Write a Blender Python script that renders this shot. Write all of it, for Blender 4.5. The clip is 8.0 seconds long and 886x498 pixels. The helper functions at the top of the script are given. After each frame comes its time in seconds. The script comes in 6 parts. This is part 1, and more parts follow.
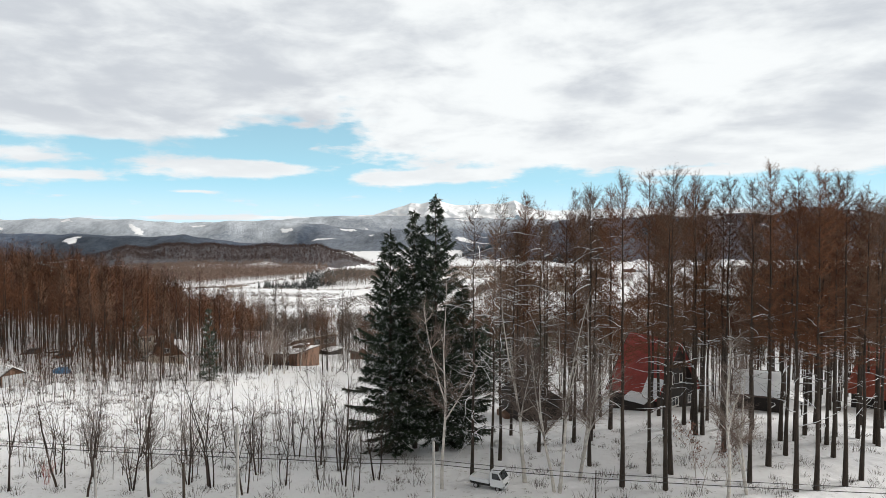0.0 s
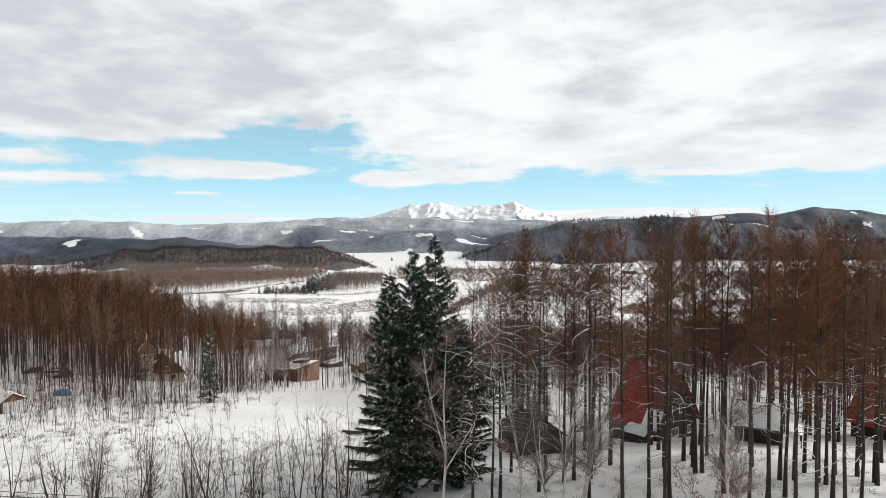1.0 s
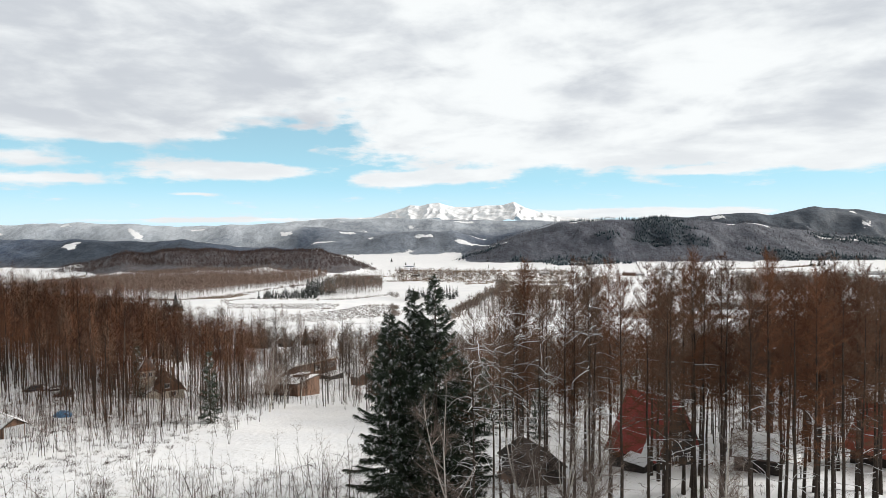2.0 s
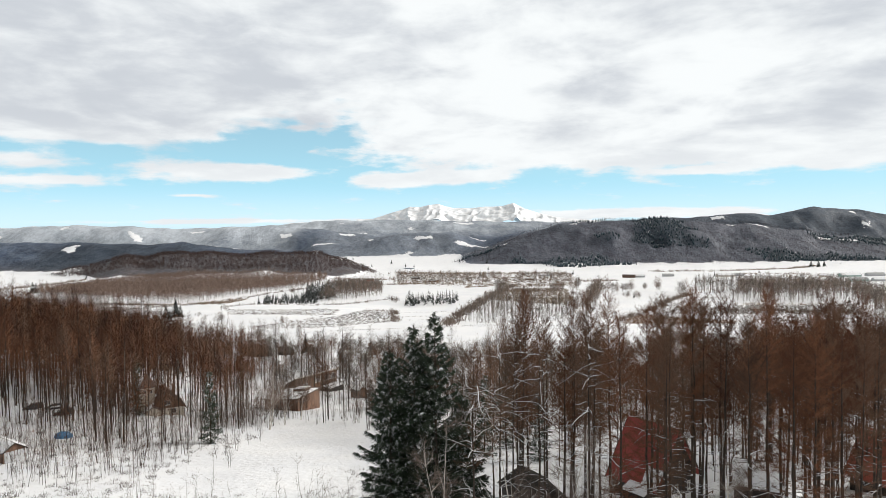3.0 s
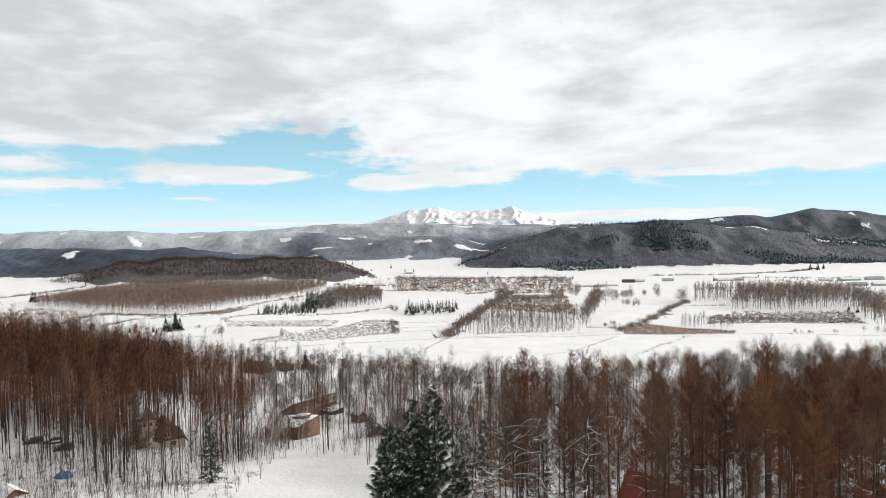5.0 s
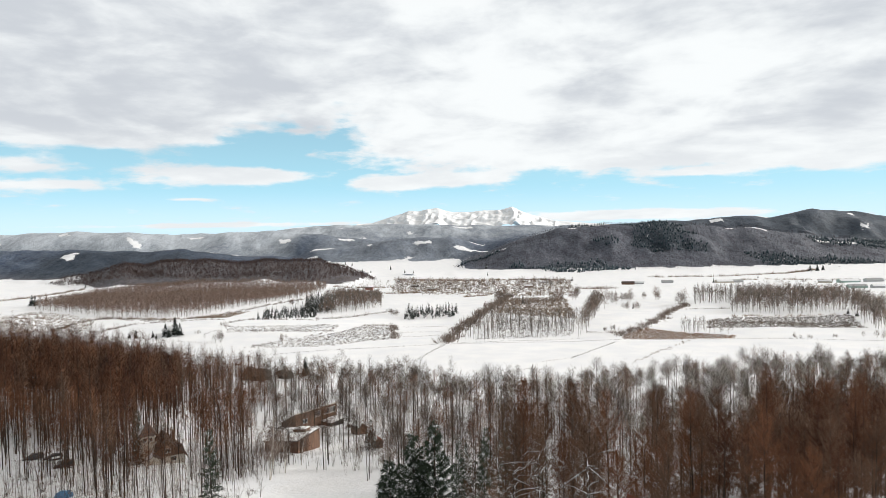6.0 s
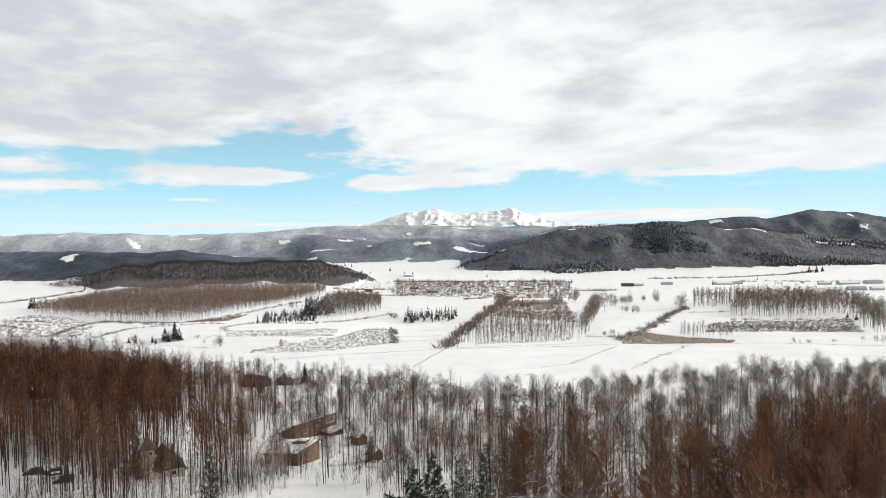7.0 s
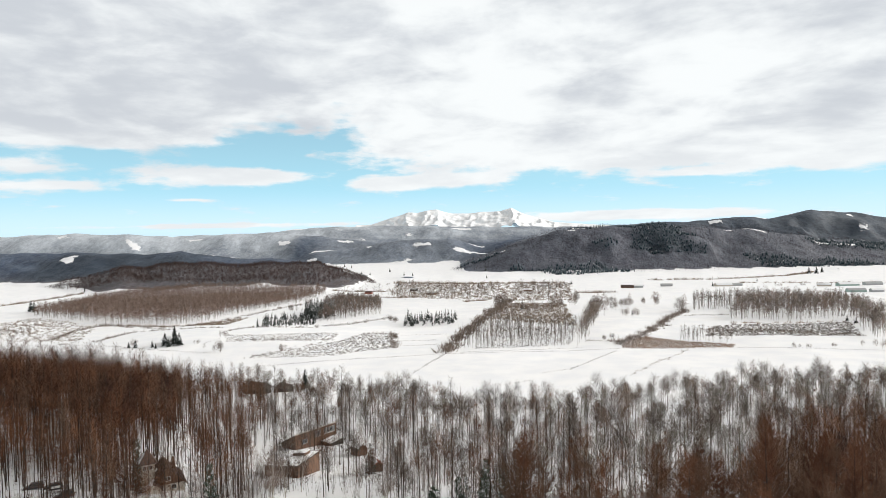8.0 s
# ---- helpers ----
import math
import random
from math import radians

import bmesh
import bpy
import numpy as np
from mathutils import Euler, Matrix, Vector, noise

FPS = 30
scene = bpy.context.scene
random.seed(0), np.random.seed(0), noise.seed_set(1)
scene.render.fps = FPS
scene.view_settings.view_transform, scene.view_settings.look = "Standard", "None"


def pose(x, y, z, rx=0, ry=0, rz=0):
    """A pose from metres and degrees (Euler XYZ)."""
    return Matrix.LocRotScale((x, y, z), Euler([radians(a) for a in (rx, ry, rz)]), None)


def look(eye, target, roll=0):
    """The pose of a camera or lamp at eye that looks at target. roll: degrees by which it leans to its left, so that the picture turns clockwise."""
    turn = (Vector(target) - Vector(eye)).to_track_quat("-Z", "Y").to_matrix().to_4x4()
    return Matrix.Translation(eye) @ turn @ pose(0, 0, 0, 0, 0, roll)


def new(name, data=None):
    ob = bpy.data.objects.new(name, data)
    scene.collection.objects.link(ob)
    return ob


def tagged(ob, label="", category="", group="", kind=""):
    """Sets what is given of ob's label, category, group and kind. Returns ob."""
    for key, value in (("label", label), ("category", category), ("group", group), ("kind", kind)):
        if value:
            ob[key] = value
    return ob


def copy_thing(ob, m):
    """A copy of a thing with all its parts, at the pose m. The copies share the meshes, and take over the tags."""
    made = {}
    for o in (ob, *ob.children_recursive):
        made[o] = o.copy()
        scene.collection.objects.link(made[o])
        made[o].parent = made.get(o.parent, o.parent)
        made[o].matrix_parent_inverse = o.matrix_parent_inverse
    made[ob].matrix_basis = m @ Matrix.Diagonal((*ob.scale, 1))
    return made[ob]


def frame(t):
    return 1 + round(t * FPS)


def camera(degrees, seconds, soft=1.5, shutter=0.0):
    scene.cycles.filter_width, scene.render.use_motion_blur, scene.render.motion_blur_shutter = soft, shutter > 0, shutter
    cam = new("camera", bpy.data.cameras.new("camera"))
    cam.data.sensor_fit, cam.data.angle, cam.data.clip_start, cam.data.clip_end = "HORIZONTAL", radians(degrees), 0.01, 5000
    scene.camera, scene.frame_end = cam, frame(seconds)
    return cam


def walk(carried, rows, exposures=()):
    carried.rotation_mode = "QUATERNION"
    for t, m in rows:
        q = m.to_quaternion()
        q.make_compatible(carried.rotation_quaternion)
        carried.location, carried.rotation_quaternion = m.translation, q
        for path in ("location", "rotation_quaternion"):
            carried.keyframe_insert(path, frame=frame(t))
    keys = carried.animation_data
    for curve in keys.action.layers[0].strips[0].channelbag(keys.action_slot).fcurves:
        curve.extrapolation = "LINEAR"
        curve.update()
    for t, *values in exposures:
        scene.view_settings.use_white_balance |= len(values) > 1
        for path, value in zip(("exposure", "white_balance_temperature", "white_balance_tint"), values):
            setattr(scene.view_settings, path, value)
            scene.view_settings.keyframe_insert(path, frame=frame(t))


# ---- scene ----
cam = camera(69.0, 8.0, 0.7)
# seconds, east, up, pitch, roll, yaw
ROWS = [
    (0.0, -0.21, 24.00, -2.300, 0.000, 0.000),
    (0.5, -0.18, 26.23, -2.263, 0.100, -0.005),
    (1.0, -0.16, 28.46, -2.253, 0.195, -0.014),
    (1.5, -0.15, 30.59, -2.242, 0.305, -0.039),
    (2.0, -0.13, 32.69, -2.228, 0.413, -0.057),
    (3.5, -0.03, 38.82, -2.119, 0.679, -0.100),
    (4.0, 0.01, 40.78, -2.071, 0.744, -0.114),
    (4.5, 0.05, 42.72, -2.021, 0.798, -0.123),
    (6.0, 0.14, 48.62, -1.948, 0.942, -0.177),
    (6.5, 0.15, 50.54, -1.937, 0.941, -0.199),
    (7.0, 0.16, 52.37, -1.933, 0.939, -0.222),
    (7.5, 0.17, 54.16, -1.925, 0.956, -0.233),
    (8.0, 0.18, 56.00, -1.915, 1.006, -0.246),
]
walk(cam, [(t, pose(x, 0, z, 90 + pitch, roll, yaw)) for t, x, z, pitch, roll, yaw in ROWS])

# ---- world and sun ----
SUN_AZ, SUN_EL = radians(75), radians(24)  # clockwise from the view's axis (+y), height


def sky_world():
    w = bpy.data.worlds.new("sky")
    scene.world = w
    w.use_nodes = True
    nt = w.node_tree
    nt.nodes.clear()

    def n(kind, **kw):
        nd = nt.nodes.new(kind)
        for k, v in kw.items():
            if k == "op":
                nd.operation = v
            elif k == "clamp":
                nd.use_clamp = v
        return nd

    def link(a, b):
        nt.links.new(a, b)

    def math_(op, a, b=0.0, c=0.0, clamp=False):
        nd = n("ShaderNodeMath", op=op, clamp=clamp)
        for i, v in enumerate((a, b, c)):
            if isinstance(v, (int, float)):
                nd.inputs[i].default_value = v
            else:
                link(v, nd.inputs[i])
        return nd.outputs[0]

    def smooth(v, lo, hi, a=0.0, b=1.0):
        nd = nt.nodes.new("ShaderNodeMapRange")
        nd.interpolation_type = "SMOOTHSTEP"
        link(v, nd.inputs[0])
        for i, x in enumerate((lo, hi, a, b)):
            nd.inputs[1 + i].default_value = x
        return nd.outputs[0]

    def mix(f, a, b):
        nd = nt.nodes.new("ShaderNodeMix")
        nd.data_type = "RGBA"
        link(f, nd.inputs[0])
        for sock, v in ((nd.inputs[6], a), (nd.inputs[7], b)):
            if isinstance(v, tuple):
                sock.default_value = (*v, 1)
            else:
                link(v, sock)
        return nd.outputs[2]

    out = nt.nodes.new("ShaderNodeOutputWorld")
    bg = nt.nodes.new("ShaderNodeBackground")
    sky = nt.nodes.new("ShaderNodeTexSky")
    sky.sky_type = "NISHITA"
    sky.sun_disc = False
    sky.sun_elevation, sky.sun_rotation = SUN_EL, SUN_AZ
    sky.altitude, sky.air_density, sky.dust_density, sky.ozone_density = 300, 1.0, 0.6, 1.5
    tc = nt.nodes.new("ShaderNodeTexCoord")
    sep = nt.nodes.new("ShaderNodeSeparateXYZ")
    link(tc.outputs["Generated"], sep.inputs[0])
    x, y, z = sep.outputs
    up = math_("MAXIMUM", z, 0.0)
    flat = math_("ADD", up, 0.15)
    comb = nt.nodes.new("ShaderNodeCombineXYZ")
    link(math_("DIVIDE", x, flat), comb.inputs[0])
    link(math_("MULTIPLY", math_("DIVIDE", y, flat), 1.0), comb.inputs[1])

    def noise_tex(scale, detail, rough, dist, shift):
        mp = nt.nodes.new("ShaderNodeMapping")
        mp.inputs["Location"].default_value = shift
        link(comb.outputs[0], mp.inputs[0])
        nz = nt.nodes.new("ShaderNodeTexNoise")
        nz.inputs["Scale"].default_value = scale
        nz.inputs["Detail"].default_value = detail
        nz.inputs["Roughness"].default_value = rough
        nz.inputs["Distortion"].default_value = dist
        link(mp.outputs[0], nz.inputs["Vector"])
        return nz.outputs[0]

    big = noise_tex(0.75, 5, 0.5, 0.3, (3.1, 1.7, 0))
    fine = noise_tex(2.6, 6, 0.52, 0.15, (7.3, 2.2, 0))
    # clouds close overhead and thin out towards the horizon, with one large gap
    cover = smooth(math_("SUBTRACT", z, smooth(x, -0.22, -0.06, 0.026, 0.0)), 0.070, 0.130, -0.16, 0.17)
    # east, height, half width, half height, amount of each low cloud bank and gap
    banks = [(-0.305, 0.080, 0.095, 0.013, 0.58), (-0.075, 0.068, 0.060, 0.009, 0.58), (0.035, 0.074, 0.065, 0.009, 0.54), (-0.53, 0.064, 0.07, 0.008, 0.46), (-0.58, 0.088, 0.10, 0.010, 0.30), (-0.46, 0.132, 0.15, 0.016, 0.34),
             (0.37, 0.074, 0.07, 0.006, 0.40), (0.54, 0.085, 0.12, 0.020, 0.30), (0.27, 0.014, 0.17, 0.007, 0.56), (-0.30, 0.008, 0.22, 0.0035, 0.34), (-0.42, 0.178, 0.16, 0.020, 0.30), (-0.36, 0.046, 0.03, 0.003, 0.30)]
    puffs = 0.0
    for bx, bz, wx, wz, amount in banks:
        ex = math_("DIVIDE", math_("SUBTRACT", x, bx), wx)
        ez = math_("DIVIDE", math_("SUBTRACT", z, bz), wz)
        bell = math_("POWER", 2.718, math_("MULTIPLY", math_("ADD", math_("MULTIPLY", ex, ex), math_("MULTIPLY", ez, ez)), -1.0))
        puffs = math_("ADD", puffs, math_("MULTIPLY", bell, amount))
    gx = math_("DIVIDE", math_("ADD", math_("ADD", x, 0.255), math_("MULTIPLY", math_("SUBTRACT", fine, 0.5), 0.30)), 0.105)
    gz = math_("DIVIDE", math_("ADD", math_("SUBTRACT", z, 0.132), math_("MULTIPLY", math_("SUBTRACT", big, 0.5), 0.10)), 0.030)
    gap = math_("POWER", 2.718, math_("MULTIPLY", math_("ADD", math_("MULTIPLY", gx, gx), math_("MULTIPLY", gz, gz)), -1.0))
    right = math_("MULTIPLY", smooth(x, -0.20, 0.30, 0.05, 0.30), smooth(z, 0.070, 0.100))
    small = noise_tex(6.0, 5, 0.55, 0.0, (1.3, 4.2, 0))
    dens = math_("ADD", math_("ADD", math_("MULTIPLY", big, 0.40), math_("MULTIPLY", fine, 0.40)), math_("MULTIPLY", small, 0.20))
    dens = math_("ADD", math_("ADD", dens, cover), puffs)
    dens = math_("ADD", dens, right)
    # heaped edges of the low clouds
    heap = nt.nodes.new("ShaderNodeCombineXYZ")
    link(math_("MULTIPLY", x, 16.0), heap.inputs[0])
    link(math_("MULTIPLY", z, 44.0), heap.inputs[1])
    hz = nt.nodes.new("ShaderNodeTexNoise")
    hz.inputs["Scale"].default_value, hz.inputs["Detail"].default_value, hz.inputs["Roughness"].default_value = 1.0, 6, 0.58
    link(heap.outputs[0], hz.inputs["Vector"])
    dens = math_("ADD", dens, math_("MULTIPLY", math_("SUBTRACT", hz.outputs[0], 0.5), smooth(z, 0.08, 0.20, 0.60, 0.34)))
    # billows
    puff = nt.nodes.new("ShaderNodeCombineXYZ")
    link(math_("MULTIPLY", x, 6.5), puff.inputs[0])
    link(math_("MULTIPLY", z, 17.0), puff.inputs[1])
    pz = nt.nodes.new("ShaderNodeTexNoise")
    pz.inputs["Scale"].default_value, pz.inputs["Detail"].default_value, pz.inputs["Roughness"].default_value, pz.inputs["Distortion"].default_value = 1.0, 6, 0.55, 0.3
    link(puff.outputs[0], pz.inputs["Vector"])
    dens = math_("SUBTRACT", dens, math_("MULTIPLY", gap, 0.42))
    mask = smooth(dens, 0.40, 0.62)
    # thick parts are greyer underneath
    thick = smooth(math_("ADD", math_("ADD", math_("ADD", math_("MULTIPLY", fine, 0.30), math_("MULTIPLY", big, 0.25)), math_("MULTIPLY", pz.outputs[0], 0.45)), smooth(x, -0.6, 0.0, 0.06, 0.0)), 0.42, 0.62)
    thick = math_("MULTIPLY", thick, smooth(z, 0.06, 0.16, 0.35, 1.0))
    cloud = mix(thick, (10.6, 10.95, 11.05), (6.9, 7.3, 7.85))
    haze = smooth(z, 0.0, 0.16, 1.0, 0.0)
    clear = mix(math_("ADD", math_("MULTIPLY", haze, 0.40), 0.55), sky.outputs[0], (5.1, 9.6, 11.9))
    clear = mix(smooth(z, 0.0, 0.07, 0.55, 0.0), clear, (10.0, 11.4, 12.0))
    # the overcast is heavier overhead
    heavy = smooth(z, 0.30, 0.60)
    cloud = mix(heavy, cloud, (4.9, 4.7, 4.35))
    link(mix(mask, clear, cloud), bg.inputs[0])
    bg.inputs[1].default_value = 0.09
    link(bg.outputs[0], out.inputs[0])


sky_world()
sun = new("sun", bpy.data.lights.new("sun", "SUN"))
sun.data.energy, sun.data.angle, sun.data.color = 4.55, radians(28), (1.0, 0.955, 0.89)
sun.matrix_world = look((0, 0, 0), (-math.sin(SUN_AZ) * math.cos(SUN_EL), -math.cos(SUN_AZ) * math.cos(SUN_EL), -math.sin(SUN_EL)))

# ---- terrain ----
BASE_Y = [-5000, -300, 0, 58, 88, 130, 205, 300, 380, 520, 900, 1200, 1700, 2150, 2400, 6000]
BASE_Z = [60, 22, 5, 0, -2.5, -10, -22, -32, -39, -45, -58, -75, -93, -115, -118, -118]
# distance ahead, half depth, and the crest line as (east / ahead, height)
RIDGES = {
    "dark": (2900, 620, [(-0.017, -189), (0.045, -96), (0.088, -42), (0.132, -4), (0.176, 27), (0.22, 43), (0.272, 47), (0.325, 50), (0.404, 38), (0.483, 22), (0.544, -2), (0.614, -28), (0.691, -53), (0.807, -79)]),
    "blue": (4200, 800, [(0.194, -20), (0.246, 42), (0.325, 62), (0.413, 74), (0.457, 93), (0.509, 74), (0.544, 108), (0.579, 132), (0.623, 110), (0.691, 98), (0.807, 67)]),
    "plateau": (4450, 500, [(-0.858, 37), (-0.42, 23), (-0.262, 42), (-0.21, 65), (-0.122, 78), (-0.069, 73), (0.018, 63), (0.106, 52), (0.194, 49), (0.246, 41), (0.334, 23), (0.457, -46)]),
    "pale": (3900, 500, [(-0.946, 49), (-0.683, 48), (-0.63, 51), (-0.56, 54), (-0.499, 49), (-0.437, 35), (-0.385, 11), (-0.332, 41), (-0.271, 41), (-0.21, 26), (-0.139, -6), (-0.069, -52)]),
    "mid": (3500, 420, [(-0.262, -134), (-0.192, -70), (-0.139, -49), (-0.087, -15), (-0.034, -6), (0.018, -9), (0.062, -49), (0.106, -15), (0.159, -17), (0.194, -69)]),
    "left": (2600, 420, [(-0.946, -8), (-0.683, -15), (-0.595, -19), (-0.508, -28), (-0.402, -26), (-0.332, -47), (-0.28, -56), (-0.21, -69), (-0.157, -108), (-0.11, -150)]),
    "brown": (1900, 650, [(-0.66, -112), (-0.57, -92), (-0.49, -52), (-0.42, -45), (-0.332, -47), (-0.245, -48), (-0.192, -52), (-0.157, -64), (-0.131, -86), (-0.104, -112)]),
}


def ripple(x, y, size, seed):
    """Cheap smooth relief between -1 and 1."""
    a = np.sin(x / size * 1.0 + seed) * np.sin(y / size * 1.13 + seed * 2.3)
    b = np.sin((x * 0.8 + y * 0.6) / size * 2.1 + seed * 1.7) * np.sin((y * 0.8 - x * 0.6) / size * 1.9 + seed)
    c = np.sin((x * 0.5 - y * 0.87) / size * 4.3 + seed * 3.1) * np.sin((x * 0.87 + y * 0.5) / size * 3.7 + seed * 0.6)
    return 0.55 * a + 0.3 * b + 0.15 * c


def ground(x, y):
    x, y = np.asarray(x, float), np.asarray(y, float)
    h = np.interp(y, BASE_Y, BASE_Z)
    near = np.clip((y - 150) / 400, 0, 1)
    h = h + 0.5 * (1 - near) * ripple(x, y, 9, 1.0) + near * np.clip(1 - (y - 1500) / 800, 0, 1) * 2.0 * ripple(x, y, 60, 2.0)
    # the slope stays higher to the west and lifts to a knoll in the east
    h = h + 5.0 * np.exp(-(((x + 105) / 45) ** 2 + ((y - 158) / 45) ** 2))
    h = h + 17.0 * np.exp(-(((x + 158) / 52) ** 2 + ((y - 232) / 48) ** 2))
    h = h + 8.0 * np.exp(-(((x + 222) / 40) ** 2 + ((y - 275) / 45) ** 2))
    h = h + 9.0 * np.exp(-(((x + 215) / 140) ** 2 + ((y - 590) / 110) ** 2))
    h = h + 1.5 * np.exp(-(((x - 38) / 16) ** 2 + ((y - 84) / 16) ** 2))
    u = x / np.maximum(y, 60.0)
    for k, (y0, half, crest) in RIDGES.items():
        us, zs = zip(*crest)
        c = np.interp(u, us, zs, left=zs[0], right=zs[-1])
        c = c + 5.0 * np.sin(u * 23 + y0) * np.sin(u * 61 + y0 * 0.3) + 2.0 * np.sin(u * 117 + 2.5 * np.sin(u * 31) + y0 * 0.7)
        t = np.clip(1 - np.abs(y - y0) / half, 0, 1)
        s = t * t * (3 - 2 * t)
        rise = np.maximum(c - h, 0)
        warp = 60 * ripple(x, y, 170, y0 + 1)
        gul = ((0.15 if y0 < 3300 else 0.22) * ripple(x + warp, y * 0.6, 60 if y0 < 3800 else 85, y0) + 0.07 * ripple(x + warp, y * 0.6, 24, y0 + 3)) * s * (1 - s) * 4
        h = h + rise * np.clip(s + gul, 0, 1)
    return h


def ground_at(x, y):
    return float(ground(x, y))


# ---- end of terrain ----
# ---- materials ----
def ramp_mix(nt, fac, a, b):
    nd = nt.nodes.new("ShaderNodeMix")
    nd.data_type = "RGBA"
    nt.links.new(fac, nd.inputs[0])
    for sock, v in ((nd.inputs[6], a), (nd.inputs[7], b)):
        if isinstance(v, tuple):
            sock.default_value = (*v, 1)
        else:
            nt.links.new(v, sock)
    return nd.outputs[2]


def noise_fac(nt, scale, detail=5, lo=0.35, hi=0.65, coord="Object", stretch=(1, 1, 1), rough=0.55):
    tc = nt.nodes.new("ShaderNodeTexCoord")
    mp = nt.nodes.new("ShaderNodeMapping")
    mp.inputs["Scale"].default_value = stretch
    nt.links.new(tc.outputs[coord], mp.inputs[0])
    nz = nt.nodes.new("ShaderNodeTexNoise")
    nz.inputs["Scale"].default_value = scale
    nz.inputs["Detail"].default_value = detail
    nz.inputs["Roughness"].default_value = rough
    nt.links.new(mp.outputs[0], nz.inputs["Vector"])
    mr = nt.nodes.new("ShaderNodeMapRange")
    mr.interpolation_type = "SMOOTHSTEP"
    nt.links.new(nz.outputs[0], mr.inputs[0])
    mr.inputs[1].default_value, mr.inputs[2].default_value = lo, hi
    return mr.outputs[0]


def math_node(nt, op, a, b, clamp=False):
    nd = nt.nodes.new("ShaderNodeMath")
    nd.operation = op
    nd.use_clamp = clamp
    for i, v in enumerate((a, b)):
        if isinstance(v, (int, float)):
            nd.inputs[i].default_value = v
        else:
            nt.links.new(v, nd.inputs[i])
    return nd.outputs[0]


def up_fac(nt, lo, hi):
    """How far the surface faces the sky."""
    ge = nt.nodes.new("ShaderNodeNewGeometry")
    sp = nt.nodes.new("ShaderNodeSeparateXYZ")
    nt.links.new(ge.outputs["Normal"], sp.inputs[0])
    mr = nt.nodes.new("ShaderNodeMapRange")
    nt.links.new(sp.outputs[2], mr.inputs[0])
    mr.inputs[1].default_value, mr.inputs[2].default_value = lo, hi
    return mr.outputs[0]


def vary(nt, what="island"):
    if what == "island":
        return nt.nodes.new("ShaderNodeNewGeometry").outputs["Random Per Island"]
    if what == "tree":  # one tone for each whole plant, stored with the mesh, or by object
        at = nt.nodes.new("ShaderNodeAttribute")
        at.attribute_name = "tone"
        return math_node(nt, "FRACT", math_node(nt, "ADD", at.outputs["Fac"], nt.nodes.new("ShaderNodeObjectInfo").outputs["Random"]), 0.0)
    return nt.nodes.new("ShaderNodeObjectInfo").outputs["Random"]


SNOW = (0.84, 0.86, 0.90)


def material(name, rough=0.8, metal=0.0):
    m = bpy.data.materials.new(name)
    m.use_nodes = True
    b = m.node_tree.nodes["Principled BSDF"]
    b.inputs["Roughness"].default_value = rough
    b.inputs["Metallic"].default_value = metal
    return m, m.node_tree, b


def bump(nt, b, height, strength, dist):
    bp = nt.nodes.new("ShaderNodeBump")
    bp.inputs["Strength"].default_value = strength
    bp.inputs["Distance"].default_value = dist
    nt.links.new(height, bp.inputs["Height"])
    nt.links.new(bp.outputs[0], b.inputs["Normal"])


def surface(name, dark, light, scale=3.0, rough=0.8, metal=0.0, snow=None, rand="", bumpy=0.0, stretch=(1, 1, 1), fine=None):
    """Two tones at two scales, with an optional cover of snow on what faces up: snow = (lo, hi, patchiness)."""
    m, nt, b = material(name, rough, metal)
    f = noise_fac(nt, scale, 6, 0.3, 0.7, stretch=stretch)
    f2 = noise_fac(nt, fine or scale * 9, 4, 0.3, 0.7, stretch=stretch)
    f = math_node(nt, "ADD", math_node(nt, "MULTIPLY", f, 0.6), math_node(nt, "MULTIPLY", f2, 0.4))
    if rand:
        f = math_node(nt, "ADD", math_node(nt, "MULTIPLY", f, 0.5), math_node(nt, "MULTIPLY", vary(nt, rand), 0.5))
    col = ramp_mix(nt, f, dark, light)
    if snow:
        s = up_fac(nt, snow[0], snow[1])
        s = math_node(nt, "MULTIPLY", s, noise_fac(nt, snow[3] if len(snow) > 3 else 0.7, 4, 0.5 - snow[2], 0.62 - snow[2]), clamp=True)
        col = ramp_mix(nt, s, col, SNOW)
    nt.links.new(col, b.inputs["Base Color"])
    if bumpy:
        bump(nt, b, f2, 0.6, bumpy)
    return m


def twig(name, dark, light, spread=0.25):
    """Fine twigs: a tone for each tree, a little for each twig and along the wood; thin round wood passes light round its sides."""
    m, nt, b = material(name, 0.85)
    tree = math_node(nt, "MULTIPLY", vary(nt, "tree"), 0.62)
    each = math_node(nt, "MULTIPLY", vary(nt, "island"), 0.14)
    patch = math_node(nt, "MULTIPLY", noise_fac(nt, spread, 4, 0.3, 0.7), 0.24)
    col = ramp_mix(nt, math_node(nt, "ADD", math_node(nt, "ADD", tree, each), patch), dark, light)
    nt.links.new(col, b.inputs["Base Color"])
    b.inputs["Specular IOR Level"].default_value = 0.15
    tl = nt.nodes.new("ShaderNodeBsdfTranslucent")
    nt.links.new(col, tl.inputs["Color"])
    mx = nt.nodes.new("ShaderNodeMixShader")
    mx.inputs[0].default_value = 0.22
    out = nt.nodes["Material Output"]
    nt.links.new(b.outputs[0], mx.inputs[1])
    nt.links.new(tl.outputs[0], mx.inputs[2])
    nt.links.new(mx.outputs[0], out.inputs["Surface"])
    return m


